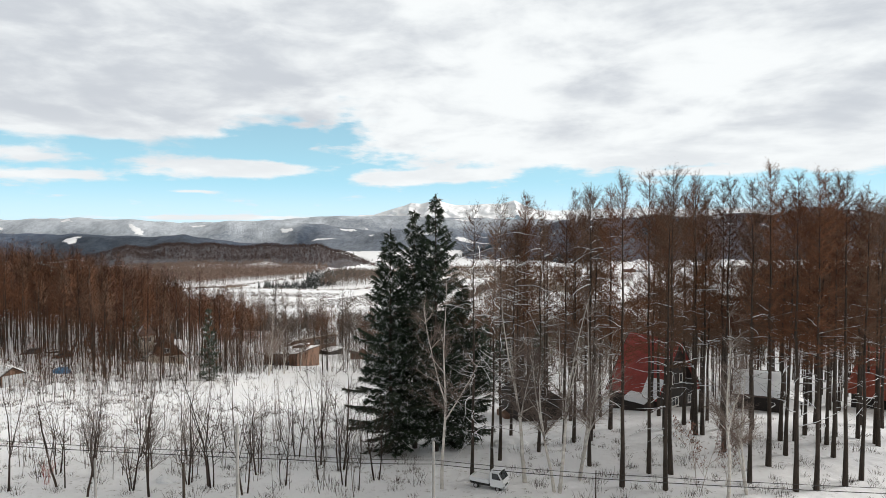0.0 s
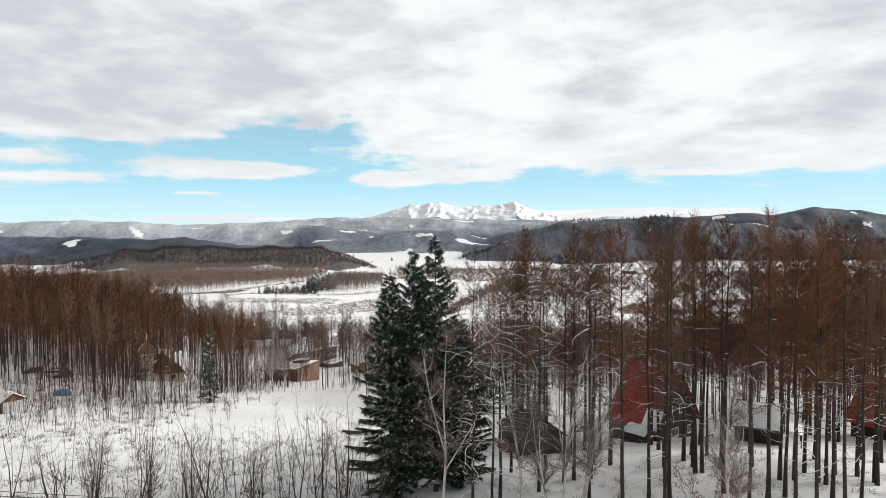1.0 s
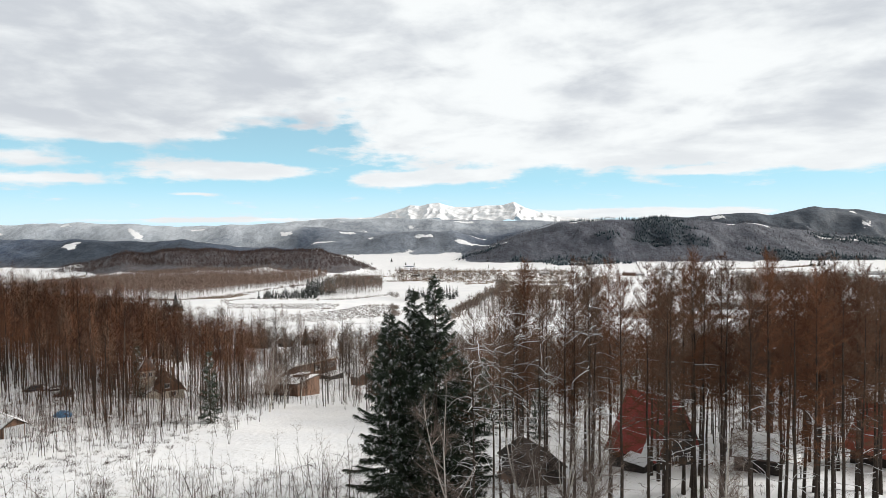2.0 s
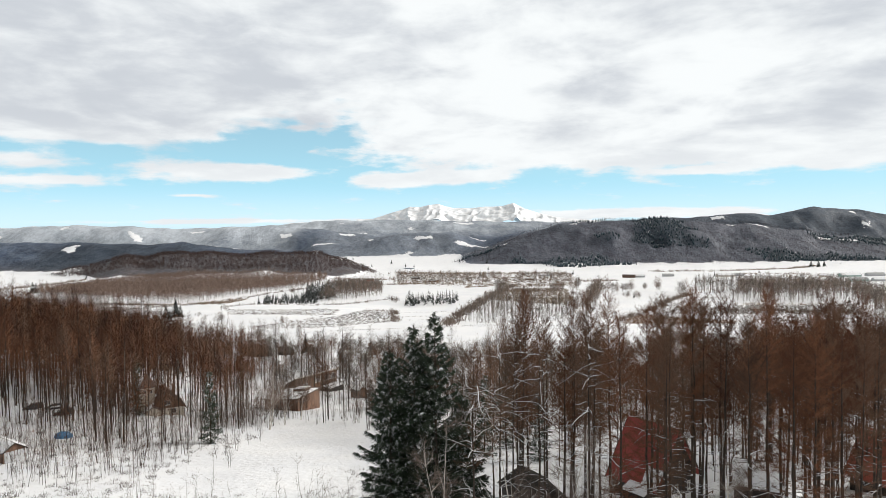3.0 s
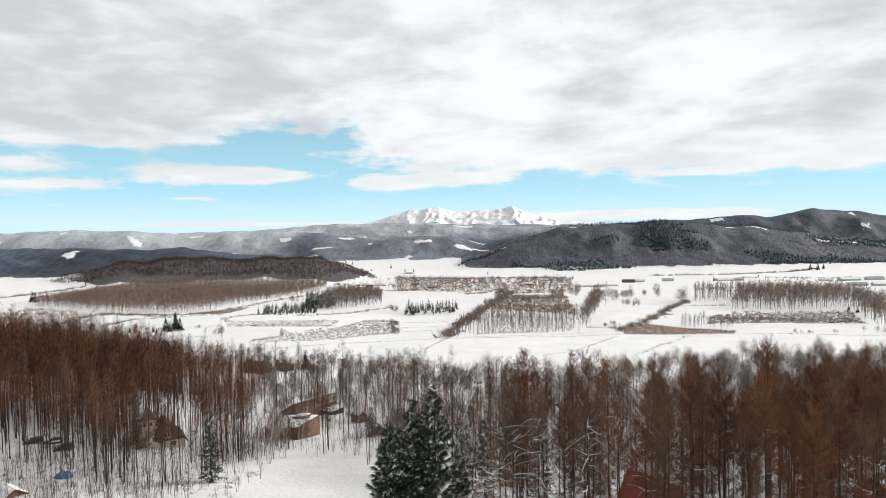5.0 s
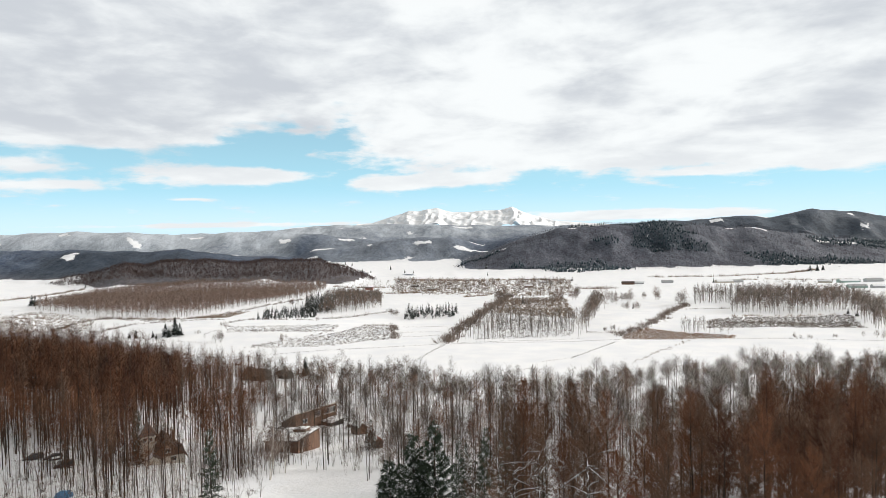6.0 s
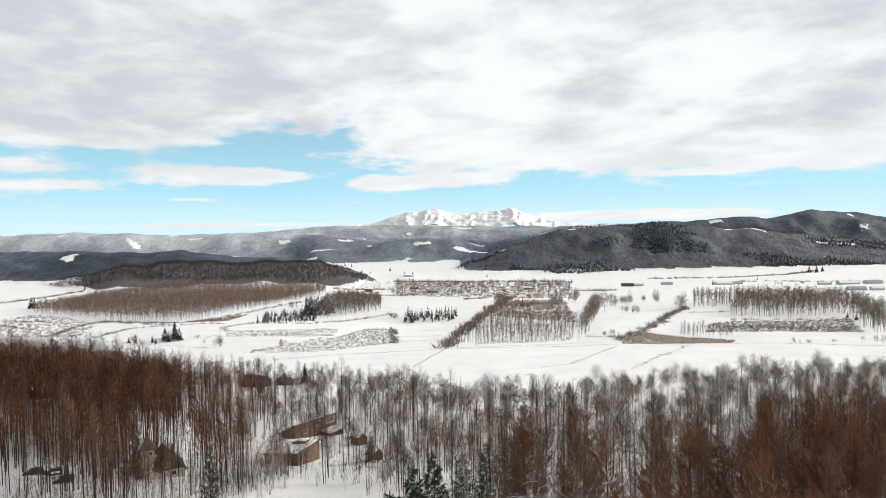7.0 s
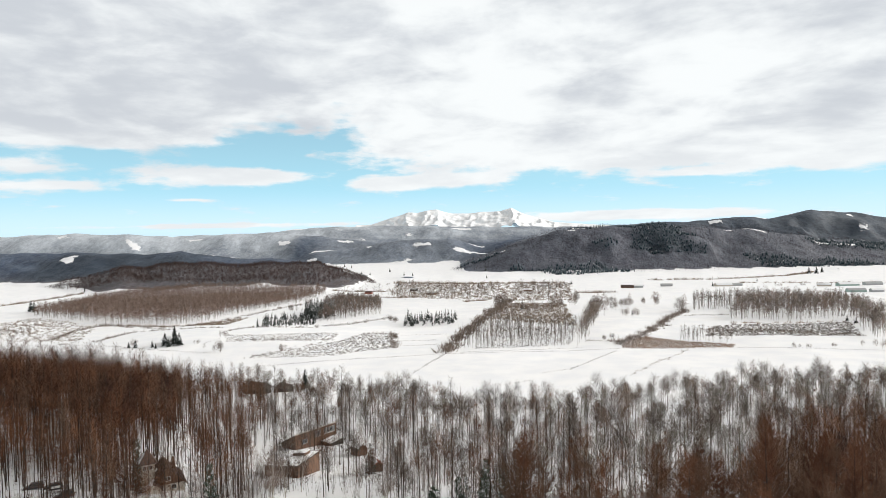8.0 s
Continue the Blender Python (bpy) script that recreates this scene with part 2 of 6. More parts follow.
def ground_material():
    m, nt, b = material("snow_and_woodland_floor", 0.65)
    at = nt.nodes.new("ShaderNodeAttribute")
    at.attribute_name = "wood"
    wood = at.outputs["Fac"]
    at2 = nt.nodes.new("ShaderNodeAttribute")
    at2.attribute_name = "conifer"
    con = at2.outputs["Fac"]
    at3 = nt.nodes.new("ShaderNodeAttribute")
    at3.attribute_name = "litter"
    lit = at3.outputs["Fac"]
    # snow, with faint dirt and drifts
    drift = noise_fac(nt, 0.05, 6, 0.3, 0.7)
    snow = ramp_mix(nt, drift, (0.80, 0.82, 0.86), (0.88, 0.89, 0.91))
    # twigs, dry grass and dwarf bamboo that stick out of the snow
    speck = noise_fac(nt, 1.6, 6, 0.56, 0.72, rough=0.7)
    patch = noise_fac(nt, 0.11, 4, 0.38, 0.60)
    snow = ramp_mix(nt, math_node(nt, "MULTIPLY", math_node(nt, "MULTIPLY", speck, patch), lit), snow, (0.16, 0.13, 0.10))
    # far woods: bare crowns over snow, dark conifers, with distance haze painted as blue
    grain = noise_fac(nt, 0.035, 8, 0.34, 0.66, stretch=(1, 0.35, 1), rough=0.75)
    tone = noise_fac(nt, 0.006, 5, 0.35, 0.65)
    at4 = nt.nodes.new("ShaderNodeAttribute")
    at4.attribute_name = "far_haze"
    far_haze = at4.outputs["Fac"]
    at5 = nt.nodes.new("ShaderNodeAttribute")
    at5.attribute_name = "brown"
    # blue in these base tones stands in for the air between
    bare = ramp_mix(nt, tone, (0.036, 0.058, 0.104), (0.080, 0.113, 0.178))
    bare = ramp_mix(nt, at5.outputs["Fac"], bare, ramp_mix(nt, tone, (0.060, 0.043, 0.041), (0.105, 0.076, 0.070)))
    # haze that pales the far woods is laid on as colour
    haze_mix = math_node(nt, "ADD", math_node(nt, "MULTIPLY", far_haze, 0.72), math_node(nt, "MULTIPLY", math_node(nt, "MULTIPLY", grain, far_haze), 0.45), True)
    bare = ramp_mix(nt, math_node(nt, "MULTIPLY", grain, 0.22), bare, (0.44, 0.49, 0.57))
    bare = ramp_mix(nt, haze_mix, bare, (0.58, 0.63, 0.69))
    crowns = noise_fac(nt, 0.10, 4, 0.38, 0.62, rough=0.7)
    thin = math_node(nt, "SUBTRACT", 0.50, math_node(nt, "MULTIPLY", far_haze, 0.40), True)
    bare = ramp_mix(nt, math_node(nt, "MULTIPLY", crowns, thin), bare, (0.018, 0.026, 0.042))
    # the firs carry the same painted-in blue of the hazy distance
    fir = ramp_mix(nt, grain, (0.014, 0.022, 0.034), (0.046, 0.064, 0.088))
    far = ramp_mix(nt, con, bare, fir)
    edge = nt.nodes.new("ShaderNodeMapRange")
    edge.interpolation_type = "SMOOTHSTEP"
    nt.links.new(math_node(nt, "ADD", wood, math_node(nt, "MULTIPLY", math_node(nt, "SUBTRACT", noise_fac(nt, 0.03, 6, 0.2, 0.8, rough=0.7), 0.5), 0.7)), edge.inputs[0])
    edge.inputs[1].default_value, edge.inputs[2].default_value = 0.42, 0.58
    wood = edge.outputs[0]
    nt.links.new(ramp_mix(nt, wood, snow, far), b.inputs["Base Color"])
    b.inputs["Specular IOR Level"].default_value = 0.2
    bump(nt, b, math_node(nt, "ADD", noise_fac(nt, 0.8, 7, 0.2, 0.8), math_node(nt, "MULTIPLY", math_node(nt, "MULTIPLY", crowns, wood), 26.0)), 0.5, 0.25)
    return m


MAT = {
    "ground": ground_material(),
    "larch_bark": surface("larch_bark", (0.014, 0.010, 0.007), (0.066, 0.046, 0.034), 2.0, 0.9, bumpy=0.05, stretch=(1, 1, 0.25)),
    "larch_twig": twig("larch_twig", (0.032, 0.013, 0.008), (0.225, 0.105, 0.058), 0.25),
    "larch_grey": twig("greyish_larch_twig", (0.042, 0.024, 0.016), (0.230, 0.144, 0.100), 0.25),
    "rust_twig": twig("rust_red_twig", (0.085, 0.030, 0.014), (0.25, 0.105, 0.060), 0.25),
    "larch_dark": twig("dark_larch_twig", (0.018, 0.01, 0.008), (0.09, 0.046, 0.032), 0.25),
    "willow_twig": twig("grey_green_twig", (0.075, 0.072, 0.055), (0.225, 0.215, 0.170), 0.25),
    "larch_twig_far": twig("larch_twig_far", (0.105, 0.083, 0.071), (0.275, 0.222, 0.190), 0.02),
    "snowy_branch": surface("snowy_dead_branch", (0.07, 0.06, 0.05), (0.20, 0.17, 0.15), 2.0, 0.8, snow=(-0.25, 0.25, 0.13, 0.5)),
    "spruce": surface("spruce_needles", (0.004, 0.009, 0.004), (0.026, 0.050, 0.021), 0.6, 0.7, snow=(-0.15, 0.4, -0.04, 1.6), rand="island"),
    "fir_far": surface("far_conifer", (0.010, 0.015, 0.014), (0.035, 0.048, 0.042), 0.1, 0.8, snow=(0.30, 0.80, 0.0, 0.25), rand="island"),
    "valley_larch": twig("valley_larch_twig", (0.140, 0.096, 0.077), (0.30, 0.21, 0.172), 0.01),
    "grey_bark": surface("grey_smooth_bark", (0.07, 0.062, 0.055), (0.24, 0.21, 0.185), 0.8, 0.85),
    # trees of the dark hill: bluish base colours with the haze painted in
    "hill_fir_hazed": surface("hazed_hill_conifer", (0.016, 0.036, 0.050), (0.045, 0.080, 0.098), 0.02, 0.8, snow=(0.4, 0.9, -0.05, 0.2), rand="island"),
    "hill_twig_hazed": twig("hazed_hill_twig", (0.045, 0.048, 0.066), (0.125, 0.116, 0.138), 0.01),
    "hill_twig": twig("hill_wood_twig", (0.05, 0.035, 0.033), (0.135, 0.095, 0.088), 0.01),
    "birch_bark": surface("birch_bark", (0.32, 0.29, 0.26), (0.66, 0.62, 0.57), 1.5, 0.8, stretch=(1, 1, 2)),
    "birch_twig": twig("birch_twig", (0.09, 0.068, 0.058), (0.29, 0.23, 0.20), 0.3),
    "grey_twig": twig("grey_twig", (0.052, 0.043, 0.038), (0.19, 0.158, 0.136), 0.05),
    "shrub_twig": twig("shrub_twig", (0.024, 0.018, 0.016), (0.105, 0.078, 0.066), 0.3),
    "brush": twig("dry_brush", (0.12, 0.088, 0.066), (0.34, 0.26, 0.19), 0.05),
    "red_roof": surface("red_painted_sheet_roof", (0.20, 0.022, 0.018), (0.36, 0.055, 0.042), 0.7, 0.55, bumpy=0.01),
    "rust_roof": surface("rust_red_sheet_roof", (0.20, 0.040, 0.022), (0.34, 0.085, 0.05), 0.7, 0.6, bumpy=0.01),
    "dark_wood": surface("dark_stained_boards", (0.008, 0.006, 0.005), (0.026, 0.018, 0.014), 2.0, 0.75, stretch=(1, 1, 0.2)),
    "brown_wood": surface("brown_timber_boards", (0.085, 0.045, 0.028), (0.19, 0.105, 0.065), 1.5, 0.75, stretch=(1, 1, 0.2)),
    "brown_roof": surface("brown_shingle_roof", (0.05, 0.032, 0.027), (0.12, 0.078, 0.065), 1.5, 0.8, bumpy=0.02),
    "cream": surface("cream_render", (0.50, 0.45, 0.38), (0.68, 0.62, 0.54), 0.8, 0.85),
    "white_paint": surface("white_painted_wood", (0.62, 0.61, 0.58), (0.80, 0.79, 0.77), 1.5, 0.6),
    "grey_panel": surface("grey_sheet_panel", (0.36, 0.37, 0.38), (0.52, 0.53, 0.54), 0.8, 0.6),
    "green_panel": surface("pale_green_sheet", (0.30, 0.42, 0.38), (0.42, 0.54, 0.50), 0.8, 0.6),
    "snow": surface("settled_snow", (0.80, 0.82, 0.86), (0.90, 0.91, 0.92), 0.9, 0.6, bumpy=0.06),
    "concrete": surface("concrete", (0.22, 0.215, 0.20), (0.36, 0.35, 0.335), 1.2, 0.85),
    "cable": surface("black_cable", (0.02, 0.02, 0.02), (0.04, 0.04, 0.04), 2.0, 0.6),
    "tyre": surface("tyre_rubber", (0.015, 0.015, 0.015), (0.03, 0.03, 0.03), 4.0, 0.8),
    "car_white": surface("white_car_paint", (0.66, 0.67, 0.68), (0.76, 0.77, 0.78), 0.8, 0.3),
    "car_dark": surface("dark_car_paint", (0.012, 0.013, 0.016), (0.03, 0.032, 0.038), 0.8, 0.3),
    "car_maroon": surface("maroon_car_paint", (0.035, 0.014, 0.013), (0.07, 0.028, 0.024), 0.8, 0.35),
    "chrome": surface("bare_metal", (0.45, 0.45, 0.46), (0.6, 0.6, 0.61), 2.0, 0.35, 0.9),
    "lamp_glass": surface("lamp_lens", (0.55, 0.56, 0.58), (0.75, 0.76, 0.78), 2.0, 0.15),
    "tail_lens": surface("red_lamp_lens", (0.25, 0.01, 0.01), (0.4, 0.03, 0.02), 2.0, 0.2),
    "tarp": surface("blue_tarpaulin", (0.03, 0.12, 0.26), (0.08, 0.24, 0.42), 1.5, 0.5, snow=(0.75, 0.98, -0.05, 0.9)),
    "dry_leaf": surface("dead_leaf", (0.12, 0.05, 0.035), (0.28, 0.12, 0.08), 2.0, 0.8, rand="island"),
    "reed": surface("dry_reed", (0.16, 0.085, 0.045), (0.36, 0.21, 0.12), 0.05, 0.9, rand="island"),
    "berry": surface("red_dogwood_stem", (0.22, 0.04, 0.03), (0.38, 0.09, 0.06), 2.0, 0.8),
    "mountain": None,
}


def window_glass():
    m, nt, b = material("window_glass", 0.08)
    b.inputs["Base Color"].default_value = (0.03, 0.035, 0.04, 1)
    f = noise_fac(nt, 2.0)
    nt.links.new(ramp_mix(nt, f, (0.025, 0.03, 0.035), (0.05, 0.055, 0.06)), b.inputs["Base Color"])
    b.inputs["Specular IOR Level"].default_value = 0.7
    return m


MAT["glass"] = window_glass()


def mountain_material():
    m, nt, b = material("alpine_snow", 0.6)
    rock = noise_fac(nt, 0.012, 8, 0.66, 0.80, stretch=(1, 1, 2.5), rough=0.7)
    steep = up_fac(nt, 0.80, 0.45)
    nt.links.new(ramp_mix(nt, math_node(nt, "MULTIPLY", rock, steep, True), (0.88, 0.90, 0.93), (0.22, 0.25, 0.31)), b.inputs["Base Color"])
    return m


MAT["mountain"] = mountain_material()


# ---- mesh helpers ----
def mesh_from(name, verts, tris, mats, idx=None, smooth=False):
    me = bpy.data.meshes.new(name)
    verts, tris = np.asarray(verts, np.float32), np.asarray(tris, np.int32)
    me.vertices.add(len(verts))
    me.vertices.foreach_set("co", verts.ravel())
    me.loops.add(3 * len(tris))
    me.loops.foreach_set("vertex_index", tris.ravel())
    me.polygons.add(len(tris))
    me.polygons.foreach_set("loop_start", np.arange(0, 3 * len(tris), 3, dtype=np.int32))
    for m in mats:
        me.materials.append(m)
    if idx is not None:
        me.polygons.foreach_set("material_index", np.asarray(idx, np.int32))
    me.polygons.foreach_set("use_smooth", np.full(len(tris), smooth))
    me.update(calc_edges=True)
    return me


def sticks(segs, sides=3):
    """Tapered sticks from rows x0 y0 z0 x1 y1 z1 r0 r1; those with r1 = 0 run to a point."""
    segs = np.asarray(segs, float).reshape(-1, 8)
    p0, p1, r0, r1 = segs[:, :3], segs[:, 3:6], segs[:, 6], segs[:, 7]
    d = p1 - p0
    d /= np.linalg.norm(d, axis=1, keepdims=True) + 1e-9
    ref = np.where(np.abs(d[:, 2:3]) > 0.9, [[1.0, 0, 0]], [[0, 0, 1.0]])
    a = np.cross(d, ref)
    a /= np.linalg.norm(a, axis=1, keepdims=True) + 1e-9
    b = np.cross(d, a)
    if sides == 1:  # slips for twigs far thinner than they are long
        t = np.random.default_rng(len(segs)).uniform(0, math.pi, len(segs))[:, None]
        w = (np.cos(t) * a + np.sin(t) * b) * r0[:, None]
        return np.stack([p0 - w, p0 + w, p1], 1).reshape(-1, 3), np.arange(3 * len(segs)).reshape(-1, 3)
    V, F, base = [], [], 0
    for pointed in (True, False):
        k = (r1 <= 0) == pointed
        n = int(k.sum())
        if not n:
            continue
        rings = []
        for i in range(sides):
            c, s = math.cos(2 * math.pi * i / sides), math.sin(2 * math.pi * i / sides)
            rings.append(c * a[k] + s * b[k])
        low = [p0[k] + r0[k, None] * q for q in rings]
        high = [p1[k]] if pointed else [p1[k] + r1[k, None] * q for q in rings]
        block = np.stack(low + high, 1)
        m = block.shape[1]
        V.append(block.reshape(-1, 3))
        off = base + m * np.arange(n)[:, None]
        for i in range(sides):
            j = (i + 1) % sides
            if pointed:
                F.append(off + np.array([[i, sides, j]]))
            else:
                F.append(off + np.array([[i, sides + i, j]]))
                F.append(off + np.array([[j, sides + i, sides + j]]))
        base += m * n
    return np.concatenate(V), np.concatenate(F)


def joined(parts):
    """Joins (verts, tris, material index) blocks into one."""
    V, F, I, base = [], [], [], 0
    for v, f, i in parts:
        V.append(v)
        F.append(f + base)
        I.append(np.full(len(f), i))
        base += len(v)
    return np.concatenate(V), np.concatenate(F), np.concatenate(I)


def scatter(name, templates, places, mats, label, category):
    """One object of many plants that nobody could count. places: rows x y scale."""
    rng = np.random.default_rng(len(places) + 17)
    V, F, I, T, base = [], [], [], [], 0
    places = np.asarray(places, float)
    zs = ground(places[:, 0], places[:, 1])
    pick = rng.integers(0, len(templates), len(places))
    turn = rng.uniform(0, 2 * math.pi, len(places))
    wide = rng.uniform(0.85, 1.2, len(places))
    N = []
    for t, (v, f, i) in enumerate(templates):
        k = pick == t
        n = int(k.sum())
        if not n:
            continue
        # crowns are shaded as rounded masses: normals lean out from the middle of the crown
        tip = v[np.unique(f[i > 0])] if (i > 0).any() else v
        mid, half = (tip.max(0) + tip.min(0)) / 2, (tip.max(0) - tip.min(0)) / 2 + 0.1
        nv = (v - mid) / half + np.array([0, 0, 0.25])
        nv[np.unique(f[i == 0])] *= np.array([1, 1, 0.0])
        nv /= np.linalg.norm(nv, axis=1, keepdims=True) + 1e-6
        gn = np.cross(v[f[:, 1]] - v[f[:, 0]], v[f[:, 2]] - v[f[:, 0]])
        f = np.where(((gn * nv[f].mean(1)).sum(1) < 0)[:, None], f[:, ::-1], f)
        c, s, sc = np.cos(turn[k])[:, None], np.sin(turn[k])[:, None], places[k, 2][:, None]
        w = wide[k][:, None]
        x = (v[None, :, 0] * c - v[None, :, 1] * s) * sc * w + places[k, 0][:, None]
        y = (v[None, :, 0] * s + v[None, :, 1] * c) * sc * w + places[k, 1][:, None]
        z = v[None, :, 2] * sc + zs[k][:, None]
        V.append(np.stack([x, y, z], 2).reshape(-1, 3))
        N.append(np.stack([nv[None, :, 0] * c - nv[None, :, 1] * s, nv[None, :, 0] * s + nv[None, :, 1] * c, np.repeat(nv[None, :, 2], n, 0)], 2).reshape(-1, 3))
        F.append((f[None] + (base + len(v) * np.arange(n))[:, None, None]).reshape(-1, 3))
        I.append(np.tile(i, n))
        T.append(np.repeat(rng.random(n), len(v)))
        base += len(v) * n
    me = mesh_from(name, np.concatenate(V), np.concatenate(F), mats, np.concatenate(I))
    me.polygons.foreach_set("use_smooth", np.ones(len(me.polygons), bool))
    me.attributes.new("custom_normal", "FLOAT_VECTOR", "POINT").data.foreach_set("vector", np.concatenate(N).astype(np.float32).ravel())
    me.attributes.new("tone", "FLOAT", "POINT").data.foreach_set("value", np.concatenate(T).astype(np.float32))
    return tagged(new(name, me), label, category, kind="stuff")


def inside(poly, x, y):
    px, py = np.array(poly, float).T
    hit = np.zeros(len(x), bool)
    j = len(px) - 1
    for i in range(len(px)):
        cross = ((py[i] > y) != (py[j] > y)) & (x < (px[j] - px[i]) * (y - py[i]) / (py[j] - py[i] + 1e-12) + px[i])
        hit ^= cross
        j = i
    return hit


def sown(poly, spacing, lo, hi, seed, clear=()):
    """Plant places on a jittered grid inside a plan polygon: rows x y scale. clear: circles x y r left free."""
    rng = np.random.default_rng(seed)
    px, py = np.array(poly, float).T
    gx, gy = np.meshgrid(np.arange(px.min(), px.max(), spacing), np.arange(py.min(), py.max(), spacing))
    x, y = gx.ravel(), gy.ravel()
    x = x + rng.uniform(-0.9, 0.9, len(x)) * spacing
    y = y + rng.uniform(-0.9, 0.9, len(y)) * spacing
    k = inside(poly, x, y)
    for cx, cy, r in clear:
        k &= (x - cx) ** 2 + (y - cy) ** 2 > r * r
    x, y = x[k], y[k]
    return np.stack([x, y, rng.uniform(lo, hi, len(x))], 1)


def along(points, spacing, width, lo, hi, seed):
    """Plant places along a line in the plan."""
    rng = np.random.default_rng(seed)
    rows = []
    for (x0, y0), (x1, y1) in zip(points, points[1:]):
        n = max(1, int(math.hypot(x1 - x0, y1 - y0) / spacing))
        for i in range(n):
            f = (i + rng.random()) / n
            rows.append((x0 + (x1 - x0) * f + rng.normal(0, width), y0 + (y1 - y0) * f + rng.normal(0, width), rng.uniform(lo, hi)))
    return np.array(rows)


# ---- plants ----
def tube(points, radii, sides):
    """One connected tapering tube through points; its last radius may be 0."""
    P, n = np.asarray(points, float), len(points)
    V, F = [], []
    for i in range(n):
        d = P[min(i + 1, n - 1)] - P[max(i - 1, 0)]
        d /= np.linalg.norm(d) + 1e-9
        a = np.cross(d, [0, 0, 1.0] if abs(d[2]) < 0.9 else [1.0, 0, 0])
        a /= np.linalg.norm(a)
        b = np.cross(d, a)
        for k in range(sides):
            t = 2 * math.pi * k / sides
            V.append(P[i] + max(radii[i], 0.004) * (math.cos(t) * a + math.sin(t) * b))
    for i in range(n - 1):
        for k in range(sides):
            p, q = i * sides + k, i * sides + (k + 1) % sides
            F += [(p, p + sides, q), (q, p + sides, q + sides)]
    return np.array(V), np.array(F)


def larch_shape(rng, height, whorl, twigs, spread, twig_r, base=0.40, dead=8, girth=0.0085, dead_top=0.60):
    """A bare larch: trunk as (points, radii), twig rows, dead lower branches as (points, radii), and limb rows.
    The limbs leave the trunk level low down and ever steeper towards a rounded, besom-like top."""
    crown, limbs, low = [], [], []
    n = 8
    lean = rng.normal(0, 0.010, 2)
    pts = []
    for i in range(n + 1):
        z = height * i / n
        w = 0.06 if 0 < i < n else 0
        pts.append((lean[0] * z + rng.normal(0, w), lean[1] * z + rng.normal(0, w), z))
    r = height * girth
    radii = [max(0.006, r * (1 - i / n) ** 0.9) * (1.3 if i == 0 else 1) for i in range(n + 1)]

    def mid(z):
        z = min(max(z, 0.0), height * 0.999)
        i = min(n - 1, int(z / height * n))
        f = z / height * n - i
        return np.array([pts[i][k] * (1 - f) + pts[i + 1][k] * f for k in range(3)])

    z = height * base
    while z < height * 0.985:
        f = (z / height - base) / (1 - base)
        reach = spread * (0.62 + 0.5 * min(1, f * 2.0)) * (1 - f) ** 0.48 + 0.32
        for k in range(rng.integers(2, 5)):
            az = rng.uniform(0, 2 * math.pi)
            L = reach * rng.uniform(0.55, 1.2)
            rise = rng.uniform(-0.05, 0.32) + 0.50 * f + 0.45 * f * f
            o = mid(z + rng.uniform(-0.3, 0.3))
            d = np.array([math.cos(az), math.sin(az), rise])
            d /= np.linalg.norm(d)
            m = o + d * L * 0.5
            d2 = d + np.array([rng.normal(0, 0.1), rng.normal(0, 0.1), 0.35 + 0.25 * f])
            d2 /= np.linalg.norm(d2)
            e = m + d2 * L * 0.6
            br = 0.006 + 0.0055 * L
            limbs.append((*o, *m, br, br * 0.6))
            limbs.append((*m, *e, br * 0.6, 0))
            for j in range(max(8, int(twigs * L / spread))):
                q = rng.uniform(0.10, 1.0)
                s = o + (m - o) * q * 2 if q < 0.5 else m + (e - m) * (q - 0.5) * 2
                d3 = (d if q < 0.5 else d2) + rng.normal(0, 0.75, 3) + np.array([0, 0, rng.uniform(-0.40, 0.15)])
                d3 /= np.linalg.norm(d3)
                t = s + d3 * rng.uniform(0.35, 1.0) * (0.50 + 0.22 * L)
                crown.append((*s, *t, twig_r * rng.uniform(0.7, 1.3), 0))
        z += whorl * rng.uniform(0.7, 1.3) * (1.0 if f < 0.6 else 0.62)
    for k in range(dead):
        z = height * rng.uniform(0.16, dead_top)
        o = mid(z)
        az = rng.uniform(0, 2 * math.pi)
        L = rng.uniform(1.6, 4.4)
        d = np.array([math.cos(az), math.sin(az), rng.uniform(-0.1, 0.5)])
        line = [o]
        for s in range(5):
            o = o + d * L / 5
            line.append(o)
            d = d + np.array([rng.normal(0, 0.30), rng.normal(0, 0.30), rng.normal(-0.10, 0.24)])
        low.append((line, [0.05, 0.044, 0.037, 0.03, 0.022, 0.01]))
    return (pts, radii), crown, low, limbs


